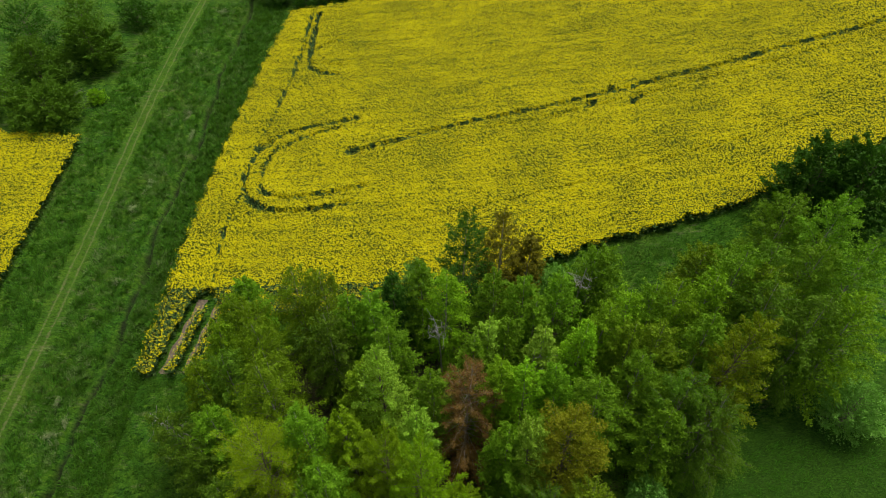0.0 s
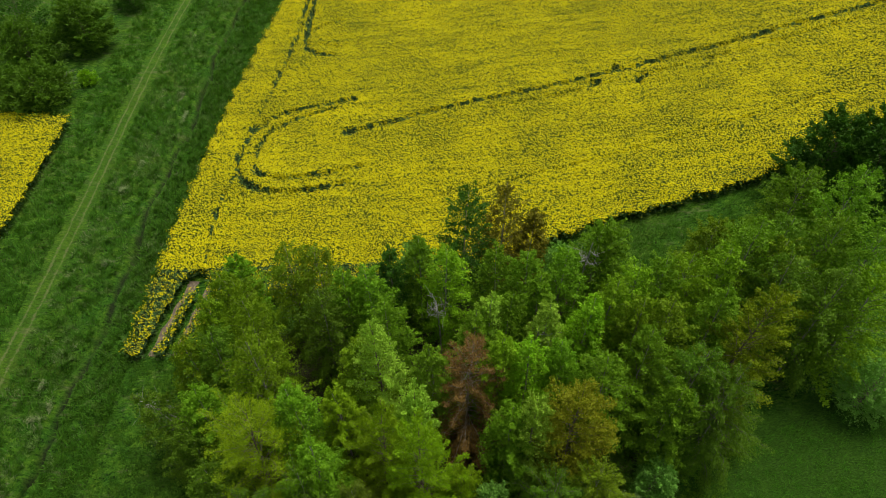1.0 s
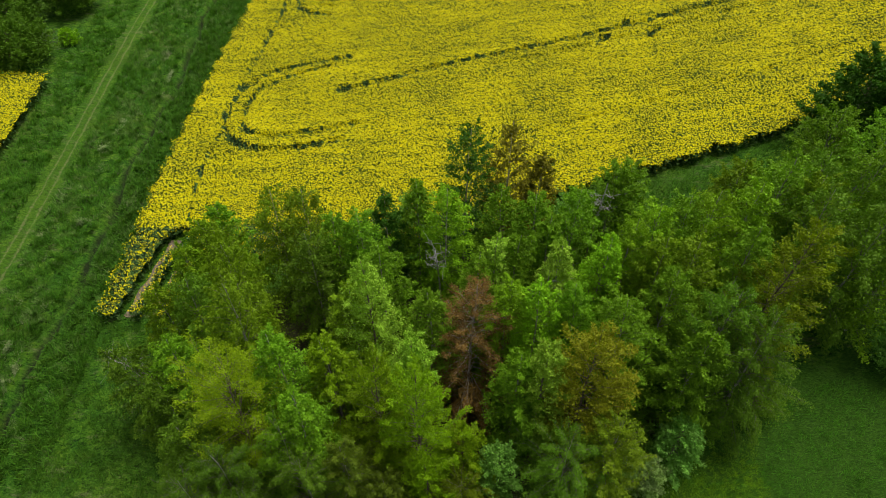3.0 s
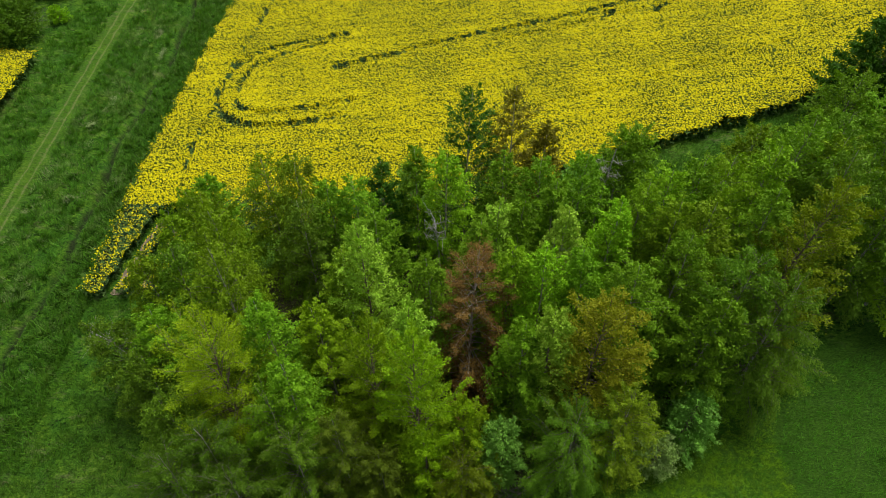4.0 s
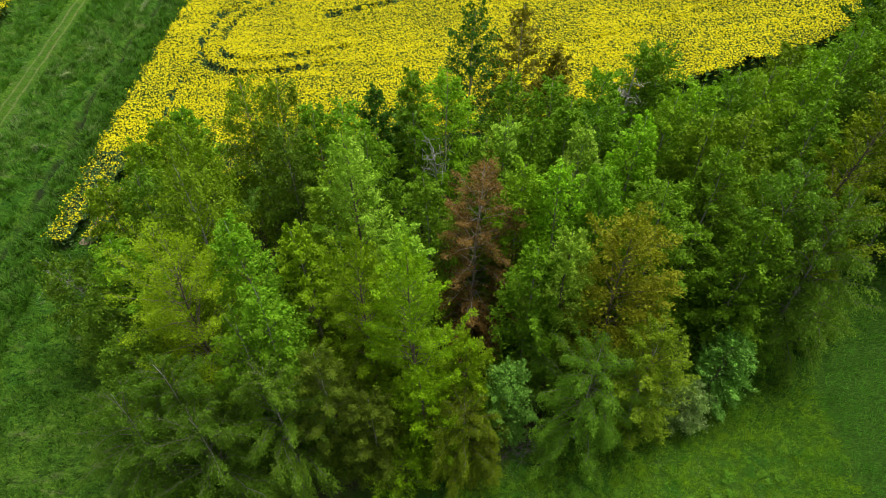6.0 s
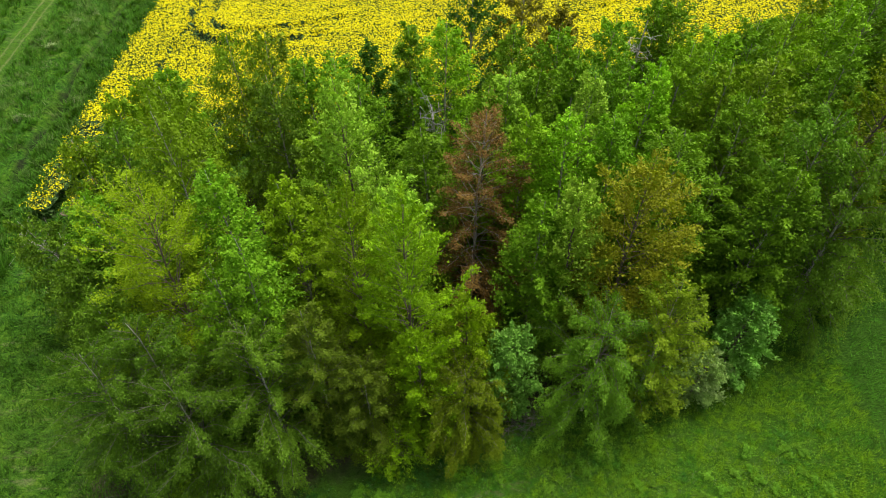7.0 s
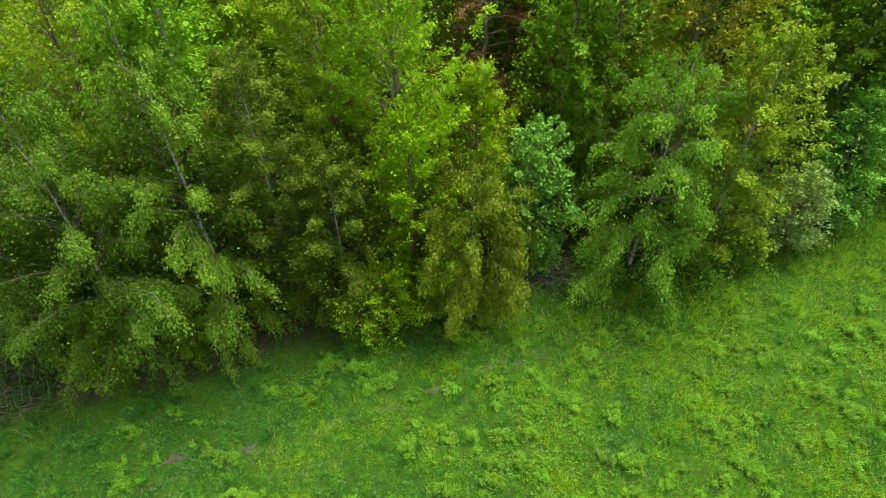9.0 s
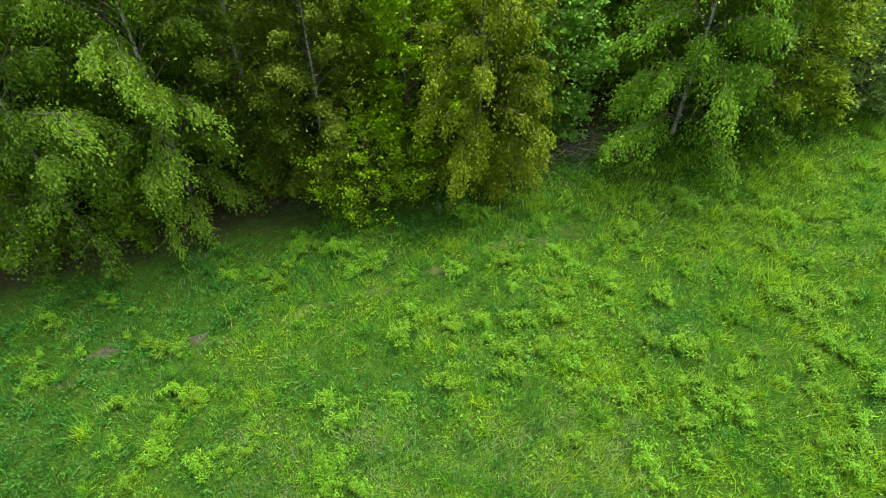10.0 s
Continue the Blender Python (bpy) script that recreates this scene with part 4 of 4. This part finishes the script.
def open_strip(x, y):
    return (np.abs(x - ditch_x(y)) > 0.78) & (np.abs(x - track_x(y)) > 1.3) & (x < -29.3 + 4.2 * ((y - 40) / 60) ** 2) & ~side_field(x, y)


# bare trodden places in the meadow: x, y, half-length, half-width
BARE = ((-8.7, 8.75, 0.52, 0.20), (-6.2, 9.05, 0.30, 0.12), (0.45, 10.9, 0.42, 0.08))


def meadow(x, y):
    for bx, by, a, b in BARE:
        far = np.hypot((x - bx) / (a * 0.8), (y - by - 0.3 * (x - bx)) / (b * 0.75))
        if np.ndim(x) == 0:
            if far < 1:
                return False
        else:
            y = np.where(far + 0.25 * np.sin(x * 17 + y * 23) < 1, 99.0, y)
    return y < 13.7 + 0.27 * x + 0.5 * np.sin(x * 1.7) + 0.3 * np.sin(x * 4.3 + y)


grass_stuff("meadow_grass", (-17, 21, 2.4, 19), 14500, 24, 0.21, 0.0085, 0.11, GRASS, "lush green meadow grass in tufts", meadow)
grass_stuff("rough_grass", (-49, -28, 18, 104), 5200, 30, 0.62, 0.032, 0.22, RANK, "rough green grass between track and crop", open_strip)
grass_stuff("wood_edge_grass", (-30, -12, 10, 33), 900, 34, 0.50, 0.026, 0.34, RANK, "rank grass beside the wood", lambda x, y: (x < -17 + 0.3 * (22 - y)) & ~main_field(x, y))
grass_stuff("strip_grass", (12, 38, 34, 50), 900, 30, 0.50, 0.030, 0.34, RANK, "rough grass between wood and crop", lambda x, y: ~main_field(x, y))
grass_stuff("dark_grass", (-17, 22, 2.0, 17), 1700, 30, 0.28, 0.009, 0.17, RANK, "darker green grass tufts in the meadow", meadow)
grass_stuff("side_grass", (16, 42, 8, 28), 1800, 26, 0.36, 0.016, 0.22, RANK, "darker rough grass at the side of the meadow", lambda x, y: (y < 15.5 + 0.27 * x) & (x > 17 + 1.5 * np.sin(y)))
grass_stuff("dry_blades", (-14, 18, 2.0, 14), 900, 14, 0.22, 0.006, 0.16, STRAW, "dry straw blades among the meadow grass", meadow)
grass_stuff("grey_grass", (-4.5, 4.5, 3.2, 6.9), 420, 26, 0.22, 0.009, 0.15, GREY, "grey-green flattened grass in the meadow", meadow)
grass_stuff("rank_herbs", (-33.2, -27, 18, 104), 1500, 26, 0.55, 0.055, 0.30, RANK, "rank dark herbs between ditch and crop", open_strip, fan=3.0)
grass_stuff("tall_tufts", (-15, 20, 2.4, 17), 620, 60, 0.34, 0.010, 0.07, GRASS, "taller spiky grass tufts in the meadow", meadow, fan=3.0)
grass_stuff("pale_tussocks", (-40, -29, 18, 102), 2200, 30, 0.50, 0.026, 0.20, PALE_GRASS, "paler green grass tussocks beside the ditch",
            lambda x, y: open_strip(x, y) & (np.sin(x * 0.9 + 1.7 * np.sin(y * 0.31)) * np.sin(y * 0.47 + x * 0.3) + 0.35 * np.sin(x * 2.3 + y * 1.7) > 0.12))
grass_stuff("straw_grass", (-40, -31, 20, 100), 300, 26, 0.42, 0.022, 0.30, STRAW, "pale straw tufts beside the ditch", open_strip)


def straw_patches():
    """Flattened pale grass lying in patches on the strip: x, y, half-length along the strip, half-width."""
    rng = np.random.default_rng(58)
    spots = [(-35.9, 73.1, 0.9, 0.4), (-34.3, 68.8, 1.0, 0.3), (-36.9, 59.3, 0.7, 0.30), (-37.7, 54.8, 0.6, 0.4),
             (-36.1, 29.1, 0.40, 0.32), (-34.6, 26.8, 0.7, 0.22), (-35.5, 25.8, 0.22, 0.6), (-35.6, 43.5, 0.3, 0.5), (-37.6, 101.4, 0.6, 0.9)]
    for x, y, a, b in spots:
        n = int(1300 * a * b) + 120
        px, py = x + rng.normal(0, b * 0.65, n), y + rng.normal(0, a * 0.65, n)
        o = np.array([x, y, gz(x, y)])
        P = np.stack([px, py, ground_z(px, py) + rng.uniform(0.06, 0.34, n)], 1) - o
        N = rng.normal(0, 0.35, (n, 3)) + [0, 0, 1.0]
        T = rng.normal(0, 0.6, (n, 3)) + [0.4, 1.0, 0]
        ob = new("straw_patch", mesh_of("straw_patch", *blades_at(rng, P, N, T, 0.17, 0.22), STRAW))
        ob.location = o
        tagged(ob, "flattened pale straw lying in the rough grass", "grass", kind="stuff")


straw_patches()


def bare_patches():
    for bx, by, a, b in BARE:
        rng = np.random.default_rng(int(bx * 10 + 200))
        ring, k = [], 22
        for r in (0.0, 0.45, 0.8, 1.0):
            for i in range(k):
                g = i * 6.2832 / k
                w = r * (1 + 0.22 * math.sin(3 * g + bx) + 0.14 * math.sin(7 * g + by) + rng.normal(0, 0.05))
                px, py = bx + a * w * math.cos(g), by + b * w * math.sin(g) + 0.3 * a * w * math.cos(g)
                ring.append((px, py, gz(px, py) + 0.035 * (1 - r * r) - 0.01 + 0.01 * rng.uniform()))
        f = [[j * k + i, j * k + (i + 1) % k, (j + 1) * k + (i + 1) % k, (j + 1) * k + i] for j in range(3) for i in range(k)]
        tagged(new("bare_patch", mesh_of("bare_patch", ring, f, EARTH, True)), "small patch of bare brown soil in the meadow", "ground", kind="structure")


bare_patches()


def weed_plant(rng):
    """One leafy weed clump: several stems with whorls of narrow leaves."""
    stems, P, O = [], [], []
    for i in range(rng.integers(11, 18)):
        a, r = rng.uniform(0, 6.28), rng.uniform(0.0, 0.22)
        foot = np.array([math.cos(a) * r, math.sin(a) * r, 0])
        tip = foot * 2.0 + [0, 0, rng.uniform(0.20, 0.42)]
        stems.append(tube(np.stack([foot, (foot + tip) / 2 + [0, 0, 0.03], tip]), [0.007, 0.006, 0.004], 4))
        for u in np.linspace(0.45, 1.0, 4):
            for q in range(5):
                b = q * 1.257 + u * 3 + rng.normal(0, 0.2)
                d = np.array([math.cos(b), math.sin(b), 0])
                P.append(foot + (tip - foot) * u + d * (0.05 + 0.05 * (1.2 - u)))
                O.append(d * 0.6)
    P, O = np.array(P), np.array(O)
    n = len(P)
    N = unit(rng.normal(0, 0.35, (n, 3)) + [0, 0, 1.0] + 0.3 * O)
    T = unit(O - N * (O * N).sum(1, keepdims=True))
    B = np.cross(N, T)
    s = rng.uniform(0.07, 0.12, n)[:, None]
    v = np.stack([P - T * s * 0.5, P + B * s * 0.14, P + T * s * 0.55, P - B * s * 0.14], 1).reshape(-1, 3)
    return joined(stems), (v, np.arange(4 * n).reshape(-1, 4))


def weeds():
    rng = np.random.default_rng(41)
    kinds = []
    for k in range(6):
        s, l = weed_plant(rng)
        kinds.append((mesh_of("stems", *s, WEED), mesh_of("leaves", *l, WEED)))
    count = 0
    while count < 290:
        x, y = rng.uniform(-12, 18), rng.uniform(3.2, 13.5)
        lush = math.sin(x * 0.55 + 0.8) * math.sin(y * 0.9 - 0.4) + 0.05 * x + rng.normal(0, 0.35)
        if lush < -0.25 or not meadow(x, y + 0.4):
            continue
        st, lf = kinds[count % 6]
        top = thing("weed_plant", (x, y, gz(x, y) - 0.02), "leafy bright green weed clump in the meadow", "weed", "weed clumps")
        top.rotation_euler[2] = rng.uniform(0, 6.28)
        top.scale = (1, 1, 1)
        sc = rng.uniform(0.5, 1.05)
        top.scale = (sc, sc, sc * rng.uniform(0.8, 1.1))
        tagged(part("stalk", st, top), kind="stuff")
        tagged(part("foliage", lf, top), kind="stuff")
        count += 1


weeds()


def low_herbs():
    """Small flat leaves of clover, plantain and dock between the grass, in patches."""
    rng = np.random.default_rng(77)
    k = 6800
    cx, cy = rng.uniform(-16, 20, k), rng.uniform(2.4, 18, k)
    lush = np.sin(cx * 0.7 + 1.3 * np.sin(cy * 0.5)) * np.sin(cy * 0.8 + cx * 0.2) + rng.normal(0, 0.5, k)
    ok = (lush > -0.55) & meadow(cx, cy)
    cx, cy = cx[ok], cy[ok]
    each = 18
    i = np.repeat(np.arange(len(cx)), each)
    r = rng.uniform(0.08, 0.24, len(cx))[i]
    x, y = cx[i] + rng.normal(0, 1, len(i)) * r, cy[i] + rng.normal(0, 1, len(i)) * r
    o = np.array([0.0, 8.0, gz(0, 8)])
    P = np.stack([x, y, ground_z(x, y) + rng.uniform(0.03, 0.20, len(x))], 1) - o
    size = rng.uniform(0.045, 0.115, len(cx))[i]
    ob = new("low_herbs", mesh_of("low_herbs", *leaves(rng, P, np.zeros_like(P), size, 0.0, 0.30, 0.9, 4), HERB))
    ob.location = o
    return tagged(ob, "low green clover and herbs among the meadow grass", "herbs", kind="stuff")


low_herbs()


def brush_pile(px, py, count, long, wide, seed):
    rng = np.random.default_rng(seed)
    o = np.array([px, py, gz(px, py)])
    rods = []
    for i in range(count):
        c = np.array([rng.normal(0, long), rng.normal(0, wide), rng.uniform(0.02, 0.34)])
        c[2] += gz(o[0] + c[0], o[1] + c[1]) - o[2]
        a, l = rng.normal(0.3, 0.8), rng.uniform(0.5, 1.5)
        d = np.array([math.cos(a), math.sin(a), rng.normal(0, 0.18)]) * l
        rods.append(tube(np.stack([c - d / 2, c + rng.normal(0, 0.06, 3), c + d / 2]), [0.010, 0.007, 0.003], 4))
    ob = new("brushwood_pile", mesh_of("brushwood_pile", *joined(rods), TWIG))
    ob.location = o
    tagged(ob, "heap of dry grey brushwood lying on the grass", "brushwood", kind="stuff")


brush_pile(3.4, 15.5, 200, 1.5, 0.4, 8)
brush_pile(-15.4, 11.4, 70, 1.0, 0.7, 10)
brush_pile(-52.6, 76.8, 160, 1.2, 1.2, 9)
